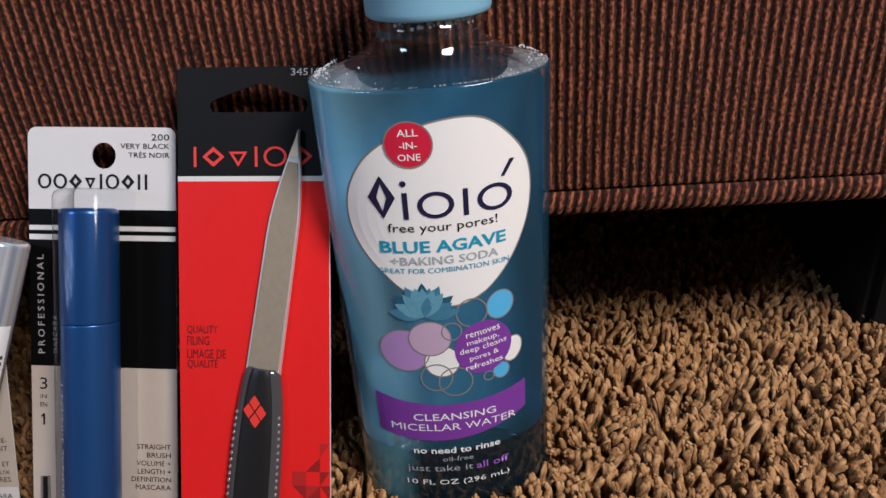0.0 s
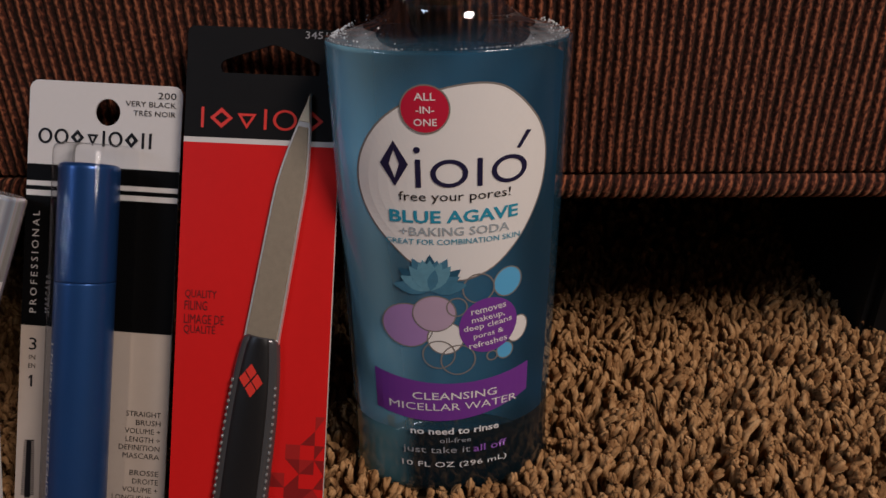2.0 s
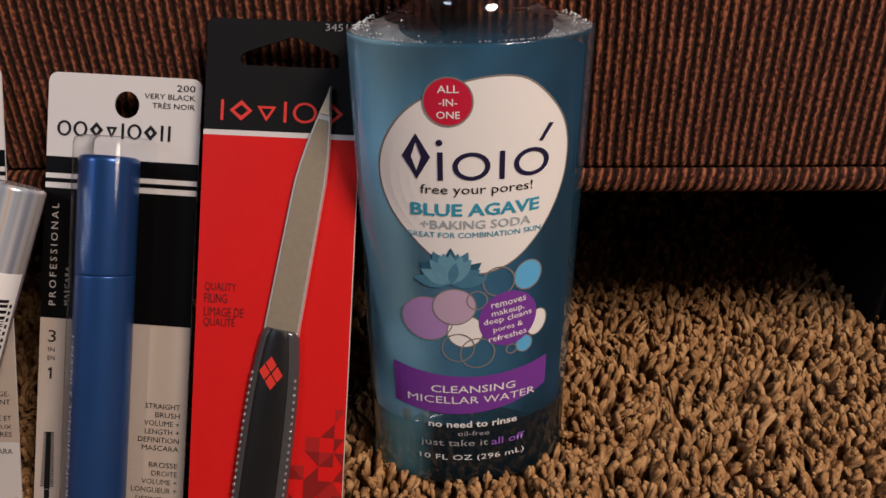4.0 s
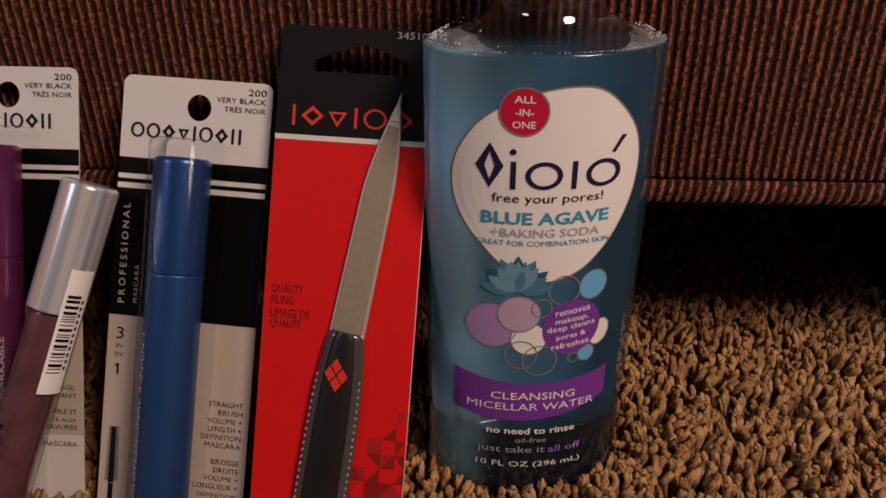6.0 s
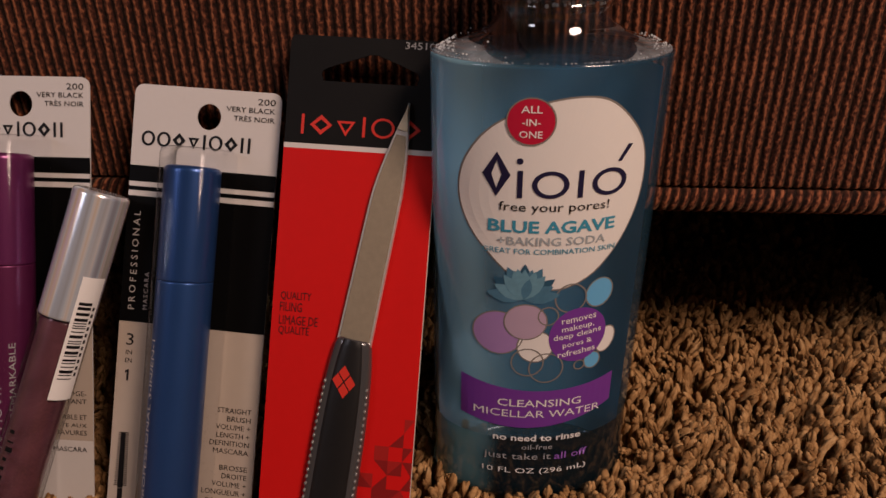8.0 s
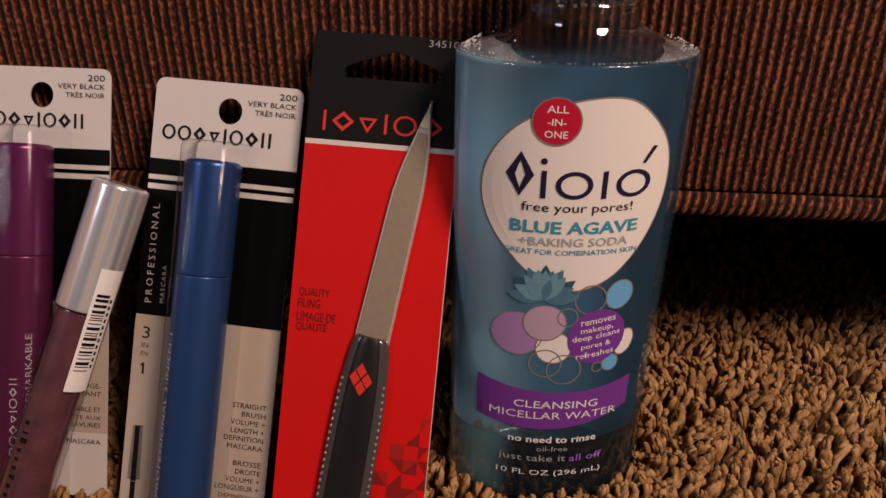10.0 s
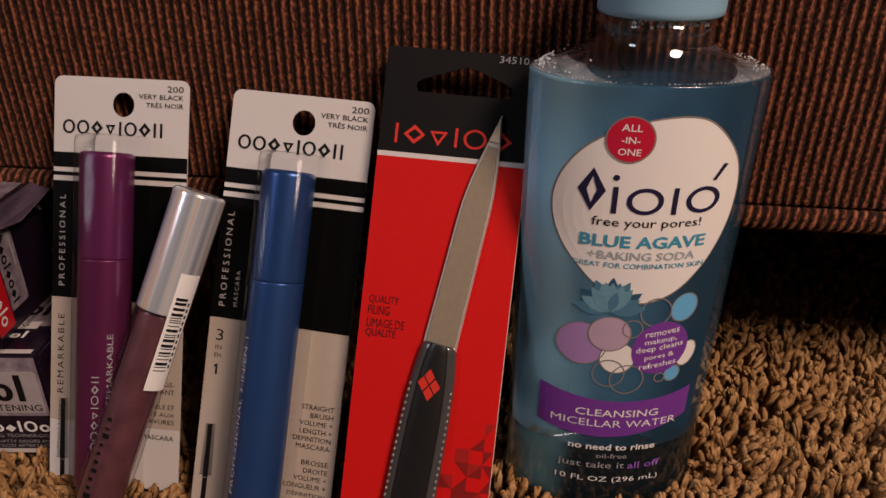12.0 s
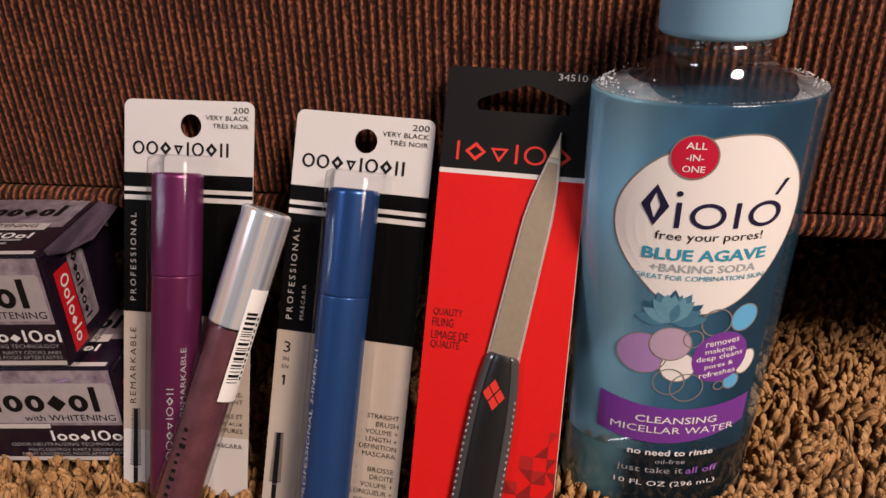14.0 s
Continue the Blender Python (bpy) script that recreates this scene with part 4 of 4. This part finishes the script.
def grip_mesh(ys, half, z, crown, n=13):
    verts, faces = [], []
    for y, k in ys:
        c, h = file_frame(y), half(y) * k
        for i in range(n):
            a = math.pi * i / (n - 1)
            x = -math.cos(a)
            verts.append(((c + h * x) * MM, (y - h * x * 0.15) * MM, z + crown * MM * math.sin(a) ** 0.6 * (0.55 + 0.45 * k)))
    for q in range(len(ys) - 1):
        for i in range(n - 1):
            faces.append((q * n + i, q * n + i + 1, (q + 1) * n + i + 1, (q + 1) * n + i))
    return from_lists(verts, faces)


gy = [(-47.3, 0.72), (-47.6, 0.88), (-48.4, 0.97), (-49.5, 1.0)] + [(-50 - 3.4 * k, 1.0) for k in range(20)] + [(-117, 0.93), (-118.6, 0.75), (-119.4, 0.4)]
grip = part("grip", grip_mesh(gy, grip_half, 0.0004, 3.6), GRIP_RIM, nf, "glossy black grip rim", smooth=True)
part("grip_inlay", grip_mesh([(y, k * 0.97) for y, k in gy[1:]], lambda y: grip_half(y) - 1.9, 0.0016, 3.0), RUBBER, nf, "matt black rubber inlay", smooth=True)
# beads pressed along both rims
bead = bmesh.new()
for k in range(26):
    y = -62 - 2.2 * k
    for side in (-1, 1):
        h = grip_half(y) - 0.75
        p = Vector(((file_frame(y) + side * h) * MM, (y - side * h * 0.15) * MM, 0.0026))
        bmesh.ops.create_icosphere(bead, subdivisions=1, radius=0.00075, matrix=Matrix.Translation(p) @ pose(0, 0, 0, 0, 0, -20) @ Matrix.Diagonal((0.7, 1.1, 0.8, 1)))
part("beaded_trim", bead, BEAD, nf, "beaded trim along the rim", smooth=True)
# red diamond of four lozenges
cx, cy = 23.6, -60.5
du, dv = Vector((1.85, 2.3)), Vector((-1.85, 2.9))
for i in (-1, 1):
    for j in (-1, 1):
        o = Vector((cx, cy)) + du * i * 0.53 + dv * j * 0.53
        quad = [o + du * a * 0.46 + dv * b * 0.46 for a, b in ((-1, -1), (1, -1), (1, 1), (-1, 1))]
        part("diamond_mark", flat([[(q.x * MM, q.y * MM) for q in quad]], 0.00012, 0.00462), RED_INK, nf)

# ---- lip gloss ----
TOP, LOWEND = Vector((-0.140, 0.243, 0.1027)), Vector((-0.1790, 0.194, -0.003))
yy = (TOP - LOWEND).normalized()
xx = Vector((1, 0, 0)) - yy * yy.x
xx.normalize()
zz = xx.cross(yy)
gm = Matrix.Identity(4)
for i, axis in enumerate((xx, yy, zz)):
    for j in range(3):
        gm[j][i] = axis[j]
gm.translation = LOWEND
LEN = (TOP - LOWEND).length / MM
gl = thing("lip_gloss", gm, "shimmery mauve lip gloss tube with a silver holographic cap", "lip gloss")


def turned(name, prof, mat, lab=""):
    me = lathe(prof, 44)
    me.transform(Matrix.Scale(MM, 4))
    return part(name, me, mat, gl, lab, smooth=True)


CUT = LEN - 43
turned("cap", [(8.0, CUT + 0.6), (8.6, CUT + 0.8), (8.62, CUT + 1.4), (8.8, LEN - 1.8), (8.8, LEN - 1.2), (8.5, LEN - 0.4), (7.6, LEN), (6.8, LEN)], CHROME, "silver holographic cap")
turned("tube", [(6.6, 2.0), (7.2, 2.4), (7.3, 3.4), (7.3, 4.2), (7.3, CUT - 0.8), (7.3, CUT - 0.2), (7.2, CUT + 0.4)], GLOSS, "mauve shimmer filling")
turned("clear_wall", [(7.6, 0), (8.3, 0.4), (8.6, 1.4), (8.6, 2.2), (8.6, CUT - 0.8), (8.6, CUT - 0.2), (8.3, CUT + 0.3)], BLISTER, "thick clear plastic tube wall")
turned("collar", [(8.25, CUT + 0.35), (8.25, CUT + 0.75)], BLACK_INK)


def on_gloss(me, mat, name, lift=0.00015, under=None):
    for v in me.vertices:
        a = v.co.x / 0.0088
        rr = 0.0088 + lift
        v.co = (rr * math.sin(a), v.co.y, rr * math.cos(a))
    me.update()
    return part(name, me, mat, under or gl, "", smooth=True)


def grid_patch(x0, y0, x1, y1, n=8):
    verts = [((x0 + (x1 - x0) * i / n) * MM, y * MM, 0) for y in (y0, y1) for i in range(n + 1)]
    return from_lists(verts, [(i, i + 1, n + 2 + i, n + 1 + i) for i in range(n)])


S0, S1 = CUT - 25, CUT + 16
sticker = on_gloss(grid_patch(5.0, S0, 13.2, S1), STICKER, "sticker")
rng = random.Random(3)
y = S0 + 7
while y < S1 - 8:
    w = rng.choice((0.35, 0.35, 0.7, 1.0))
    on_gloss(grid_patch(6.0, y, 10.4, y + w, 5), BLACK_INK, "barcode_bar", 0.00025, sticker)
    y += w + rng.choice((0.4, 0.5, 0.9))
for k in range(11):
    on_gloss(grid_patch(11.0, S0 + 8 + 2.2 * k, 12.0, S0 + 9.2 + 2.2 * k, 3), BLACK_INK, "printed_bar", 0.00025, sticker)
for k, (wide, long) in enumerate(((3.2, 1.8), (2.6, 1.6), (3.2, 2.2), (2.0, 1.5), (2.0, 1.5), (2.6, 1.6), (2.0, 1.5), (1.8, 1.3), (1.8, 1.3), (3.0, 2.0), (2.6, 0.8), (2.0, 1.5))):
    on_gloss(grid_patch(-3.0, 9 + 3.0 * k, -3.0 + wide * 0.8, 9 + long * 0.8 + 3.0 * k, 3), CARD_SOFT, "printed_bar", 0.0002)


# ---- toothpaste cartons ----
def carton(m, label, w, d, h, wrap):
    """A carton with its right end at x = 0 and its front at y = 0; w long, d deep, h high."""
    c = thing("toothpaste_carton", m, label, "toothpaste box", "stacked toothpaste cartons")
    bm = bmesh.new()
    bmesh.ops.create_cube(bm, size=1, matrix=Matrix.Translation((-w / 2, d / 2, h / 2)) @ Matrix.Diagonal((w, d, h, 1)))
    bmesh.ops.bevel(bm, geom=bm.edges[:], offset=0.0008, segments=2, affect="EDGES")
    part("carton", bm, BOX_PURPLE, c)
    E = 0.0003

    def face(name, me, mat, side):
        """Stand a flat print on the front, the top or the end."""
        if side == "front":
            me.transform(pose(0, -E, 0, 90))
        elif side == "top":
            me.transform(pose(0, 0, h + E))
        else:
            me.transform(pose(E, 0, 0, 90, 0, 90))
        return part(name, me, mat, c)

    def band(side, x0, y0, x1, y1, mat, z=0.0, name="printed_band"):
        face(name, flat([rect(x0 * MM, y0 * MM, x1 * MM, y1 * MM)], 0.00004, z), mat, side)

    H, D = h / MM, d / MM
    band("front", -w / MM + 1, 19, -1, H - 1, BOX_SILVER)
    band("front", -w / MM + 1, 17.6, -30, 19.8, BOX_WHITE, 0.0001)
    band("front", -w / MM + 1, 1.0, -1, 3.0, BOX_WHITE, 0.0001)
    # ghosted streaks on the silver
    rng = random.Random(int(H * 10))
    for k in range(14):
        x = -rng.uniform(14, 72)
        y = rng.uniform(22, H - 3)
        l = rng.uniform(3, 9)
        face("streak", flat([[(x * MM, y * MM), ((x + l) * MM, (y + 1.6) * MM), ((x + l * 0.8) * MM, (y + 2.2) * MM)]], 0.00003, 0.00006), rng.choice((BOX_PURPLE, BOX_WHITE, LILAC)), "front")
    face("printed_panel", flat([rect(-64 * MM, 20.4 * MM, -2 * MM, 39.5 * MM, 1.5 * MM)], 0.00004, 0.0001), BOX_PALE, "front")
    face("brand_mark", emblem(-34 * MM, 32 * MM, 54 * MM, 12 * MM, "d|..,.|", 2.5 * MM, z=0.0003), BLACK_INK, "front")
    face("lettering", text_mesh("with WHITENING", -3 * MM, 23.0 * MM, 36 * MM, 3.0 * MM, 0, "RIGHT", 0.0, 0.0, 0.0003), BLACK_INK, "front")
    face("brand_mark", emblem(-15.5 * MM, 14.0 * MM, 32 * MM, 5.2 * MM, "|..,|o.|", 1.1 * MM, z=0.0003), WHITE_INK, "front")
    face("lettering", text_mesh("ODOR NEUTRALIZING TECHNOLOGY", -2 * MM, 9.6 * MM, 46 * MM, 1.7 * MM, 0, "RIGHT", 0.0, 0.0, 0.0003), GREY_INK, "front")
    face("lettering", text_mesh("HELPS DESTROY NASTY ODORS AND", -2 * MM, 6.8 * MM, 40 * MM, 1.5 * MM, 0, "RIGHT", 0.0, 0.0, 0.0003), GREY_INK, "front")
    face("lettering", text_mesh("FIGHT LINGERING FOOD AFTERTASTES", -2 * MM, 4.6 * MM, 43 * MM, 1.5 * MM, 0, "RIGHT", 0.0, 0.0, 0.0003), GREY_INK, "front")
    # top
    band("top", -w / MM + 1, D * 0.45, -2.5, D - 1, BOX_SILVER)
    band("top", -w / MM + 1, D * 0.40, -8, D * 0.52, BOX_WHITE, 0.0001)
    band("top", -w / MM + 1, 0.6, -2, 3.0, BOX_WHITE, 0.0001)
    face("brand_mark", emblem(-26 * MM, D * 0.74 * MM, 36 * MM, 10 * MM, "d..,.|", 2.2 * MM, z=0.0003), BLACK_INK, "top")
    face("lettering", text_mesh("WHITENING", -12 * MM, D * 0.47 * MM, 24 * MM, 3.0 * MM, 0, "RIGHT", 0.0, 0.0, 0.0003), BLACK_INK, "top")
    face("brand_mark", emblem(-24 * MM, D * 0.30 * MM, 30 * MM, 4.6 * MM, "|..,|o.|", 1.1 * MM, z=0.0003), WHITE_INK, "top")
    for k in range(3):
        band("top", -52, 11 - 2.8 * k, -12 - 4 * k, 12.2 - 2.8 * k, GREY_INK, 0.0002, "printed_bar")
    # end: red maker's panel, silver panel
    band("end", 5, 3, 15, H - 10, BOX_RED, 0.0, "red_panel")
    face("brand_mark", emblem(10 * MM, (H - 7) / 2 * MM, (H - 18) * MM, 5.6 * MM, "o.|.,|.", 1.0 * MM, -90, 0.0003), WHITE_INK, "end")
    band("end", 15.6, 8, 27, H - 4, BOX_SILVER, 0.0)
    face("brand_mark", emblem(19.5 * MM, (H + 2) / 2 * MM, (H - 18) * MM, 4.6 * MM, "d,.|,.,|", 0.9 * MM, -90, 0.0003), BLACK_INK, "end")
    band("end", 24, H * 0.5, 25.2, H - 6, GREY_INK, 0.0002, "printed_bar")
    band("end", 27.6, 14, D - 2, H - 5, BOX_PURPLE, 0.0)
    # tuck flap line and clear overwrap
    face("tuck_flap", flat([[(0.5 * MM, (H - 0.6) * MM), ((D - 1) * MM, (H - 0.6) * MM), ((D - 6) * MM, (H - 7) * MM), (4 * MM, (H - 5) * MM)]], 0.0004, 0.0), BOX_PURPLE, "end")
    face("tuck_edge", flat([[((D - 8) * MM, (H - 7.0) * MM), ((D - 1) * MM, (H - 12) * MM), ((D - 5) * MM, (H - 2) * MM)]], 0.0005, 0.0), BOX_WHITE, "end")
    if wrap:
        bm = bmesh.new()
        bmesh.ops.create_cube(bm, size=1, matrix=Matrix.Translation((-w / 2 + 0.0008, d / 2, h / 2)) @ Matrix.Diagonal((w + 0.004, d + 0.0016, h + 0.0018, 1)))
        bmesh.ops.bevel(bm, geom=bm.edges[:], offset=0.0015, segments=2, affect="EDGES")
        part("clear_wrap", bm, WRAP, c, "clear shiny overwrap")
        fold = [(0.0016, 0.002, h + 0.0012), (0.0016, d - 0.002, h + 0.0012), (0.0080, d - 0.004, h - 0.0020), (0.0055, d * 0.55, h - 0.0070), (0.0030, d * 0.25, h - 0.0050), (0.0016, 0.004, h - 0.0016)]
        lower = [(x - 0.0004, y, z - 0.0005) for x, y, z in fold]
        ring = [(i, (i + 1) % 6, 6 + (i + 1) % 6, 6 + i) for i in range(6)]
        part("wrap_fold", from_lists(fold + lower, [(0, 5, 4, 1), (1, 4, 3, 2), (7, 10, 11, 6), (8, 9, 10, 7)] + ring), WRAP_DARK, c, "folded end of the clear overwrap")
    return c


carton(pose(-0.2050, 0.2315, -0.003, 0, 0, 0), "purple and silver toothpaste carton lying on the carpet", 0.19, 0.042, 0.0465, False)
carton(pose(-0.2190, 0.2310, 0.0446, 0, 0, 0), "purple and silver toothpaste carton stacked on another", 0.19, 0.050, 0.0470, True)

# ---- the room ----
ROOM = 1.9


def slab(name, x0, y0, z0, x1, y1, z1, mat, label):
    bm = bmesh.new()
    bmesh.ops.create_cube(bm, size=1, matrix=Matrix.Translation(((x0 + x1) / 2, (y0 + y1) / 2, (z0 + z1) / 2)) @ Matrix.Diagonal((x1 - x0, y1 - y0, z1 - z0, 1)))
    return tagged(part(name, bm, mat), label, "structure", kind="structure")


slab("floor", -ROOM, -ROOM, -0.05, ROOM, ROOM, -0.012, BACKING, "brown carpet backing under the pile")
slab("wall_north", -ROOM, ROOM, -0.05, ROOM, ROOM + 0.1, 2.4, PLASTER, "plain cream plaster wall")
slab("wall_south", -ROOM, -ROOM - 0.1, -0.05, ROOM, -ROOM, 2.4, PLASTER, "plain cream plaster wall")
slab("wall_west", -ROOM - 0.1, -ROOM, -0.05, -ROOM, ROOM, 2.4, PLASTER, "plain cream plaster wall")
slab("wall_east", ROOM, -ROOM, -0.05, ROOM + 0.1, ROOM, 2.4, PLASTER, "plain cream plaster wall")
slab("ceiling", -ROOM, -ROOM, 2.4, ROOM, ROOM, 2.5, PLASTER, "plain cream ceiling")


# ---- carpet pile ----
def pile(name, x0, x1, y0, y1, step, radius, height, seed, clear, strands=5):
    rs = np.random.RandomState(seed)
    gx, gy = np.meshgrid(np.arange(x0, x1, step), np.arange(y0, y1, step))
    px = gx.ravel() + rs.uniform(-0.55, 0.55, gx.size) * step
    py = gy.ravel() + rs.uniform(-0.55, 0.55, gx.size) * step
    keep = np.ones(len(px), bool)
    for test in clear:
        keep &= ~test(px, py)
    px, py = px[keep], py[keep]
    n, rings, sides = len(px), 6, 4
    f = np.array([0, 0.36, 0.64, 0.86, 0.97, 1.0])
    fat = np.array([0.8, 0.95, 1.05, 1.1, 0.72, 0.12])
    lean = rs.normal(0, 1, (n, 2)) * 0.13 * height
    # neighbouring tufts lie the same way
    sway = np.array([[noise.noise((x * 55, y * 55, 0)), noise.noise((x * 55, y * 55, 9))] for x, y in zip(px, py)])
    lean += sway * height * 0.32
    curl = rs.normal(0, 1, (n, 2)) * 0.07 * height
    clump = np.array([noise.noise((x * 60, y * 60, 4)) + 0.6 * noise.noise((x * 20, y * 20, 2)) for x, y in zip(px, py)])
    tall = height * rs.uniform(0.80, 1.08, n) * (1 + 0.26 * clump)
    own = np.repeat(np.arange(n), strands)
    m = n * strands
    around = np.tile(np.arange(strands) / strands * 2 * math.pi, n) + rs.uniform(0, 6.28, n)[own] + rs.normal(0, 0.25, m)
    reach = radius * rs.uniform(0.30, 0.70, m)
    hand = around[:, None] + f * 3.6
    bloom = np.array([0.6, 0.7, 0.8, 0.85, 0.75, 0.7])
    high = tall[own] * rs.uniform(0.90, 1.06, m)
    cx = px[own][:, None] + lean[own][:, :1] * f ** 1.6 + curl[own][:, :1] * np.sin(f * 3.0) + reach[:, None] * bloom * np.cos(hand)
    cy = py[own][:, None] + lean[own][:, 1:] * f ** 1.6 + curl[own][:, 1:] * np.sin(f * 3.0) + reach[:, None] * bloom * np.sin(hand)
    cz = -0.0125 + high[:, None] * f * (1 - 0.10 * f)
    ang = np.arange(sides) / sides * 2 * math.pi
    spin = hand[:, :, None] + ang[None, None, :]
    rr = radius * 0.66 * fat[None, :, None] * rs.uniform(0.7, 1.3, (m, 1, 1))
    x = cx[:, :, None] + rr * np.cos(spin)
    y = cy[:, :, None] + rr * np.sin(spin)
    z = np.repeat(cz[:, :, None], sides, 2) + 0.30 * rr * np.sin(spin)
    verts = np.stack([x, y, z], -1).reshape(-1, 3)
    quads = []
    for k in range(rings - 1):
        for i in range(sides):
            j = (i + 1) % sides
            quads.append((k * sides + i, k * sides + j, (k + 1) * sides + j, (k + 1) * sides + i))
    faces = (np.array(quads)[None] + (np.arange(m) * rings * sides)[:, None, None]).reshape(-1, 4)
    me = bpy.data.meshes.new(name)
    me.vertices.add(len(verts))
    me.vertices.foreach_set("co", verts.ravel())
    me.loops.add(faces.size)
    me.loops.foreach_set("vertex_index", faces.ravel())
    me.polygons.add(len(faces))
    me.polygons.foreach_set("loop_start", np.arange(0, faces.size, 4))
    me.polygons.foreach_set("loop_total", np.full(len(faces), 4))
    me.polygons.foreach_set("use_smooth", np.ones(len(faces), bool))
    me.update(calc_edges=True)
    me.materials.append(YARN)
    return tagged(new(name, me), "tan and brown twisted carpet pile", "carpet", kind="stuff")


def under_bottle(x, y):
    return ((x - BX) / 0.034) ** 2 + ((y - BY) / 0.020) ** 2 < 1


def under_cartons(x, y):
    return (x < -0.203) & (y > 0.234) & (y < 0.275)


pile("carpet_pile", -0.31, 0.32, 0.15, 0.38, 0.0036, 0.00150, 0.0152, 1, (under_bottle, under_cartons), 4)
pile("carpet_pile", -0.6, 0.75, 0.38, 0.95, 0.0100, 0.0036, 0.0140, 2, (), 2)
pile("carpet_pile", -0.6, 0.6, -0.3, 0.15, 0.0110, 0.0040, 0.0130, 3, (), 2)
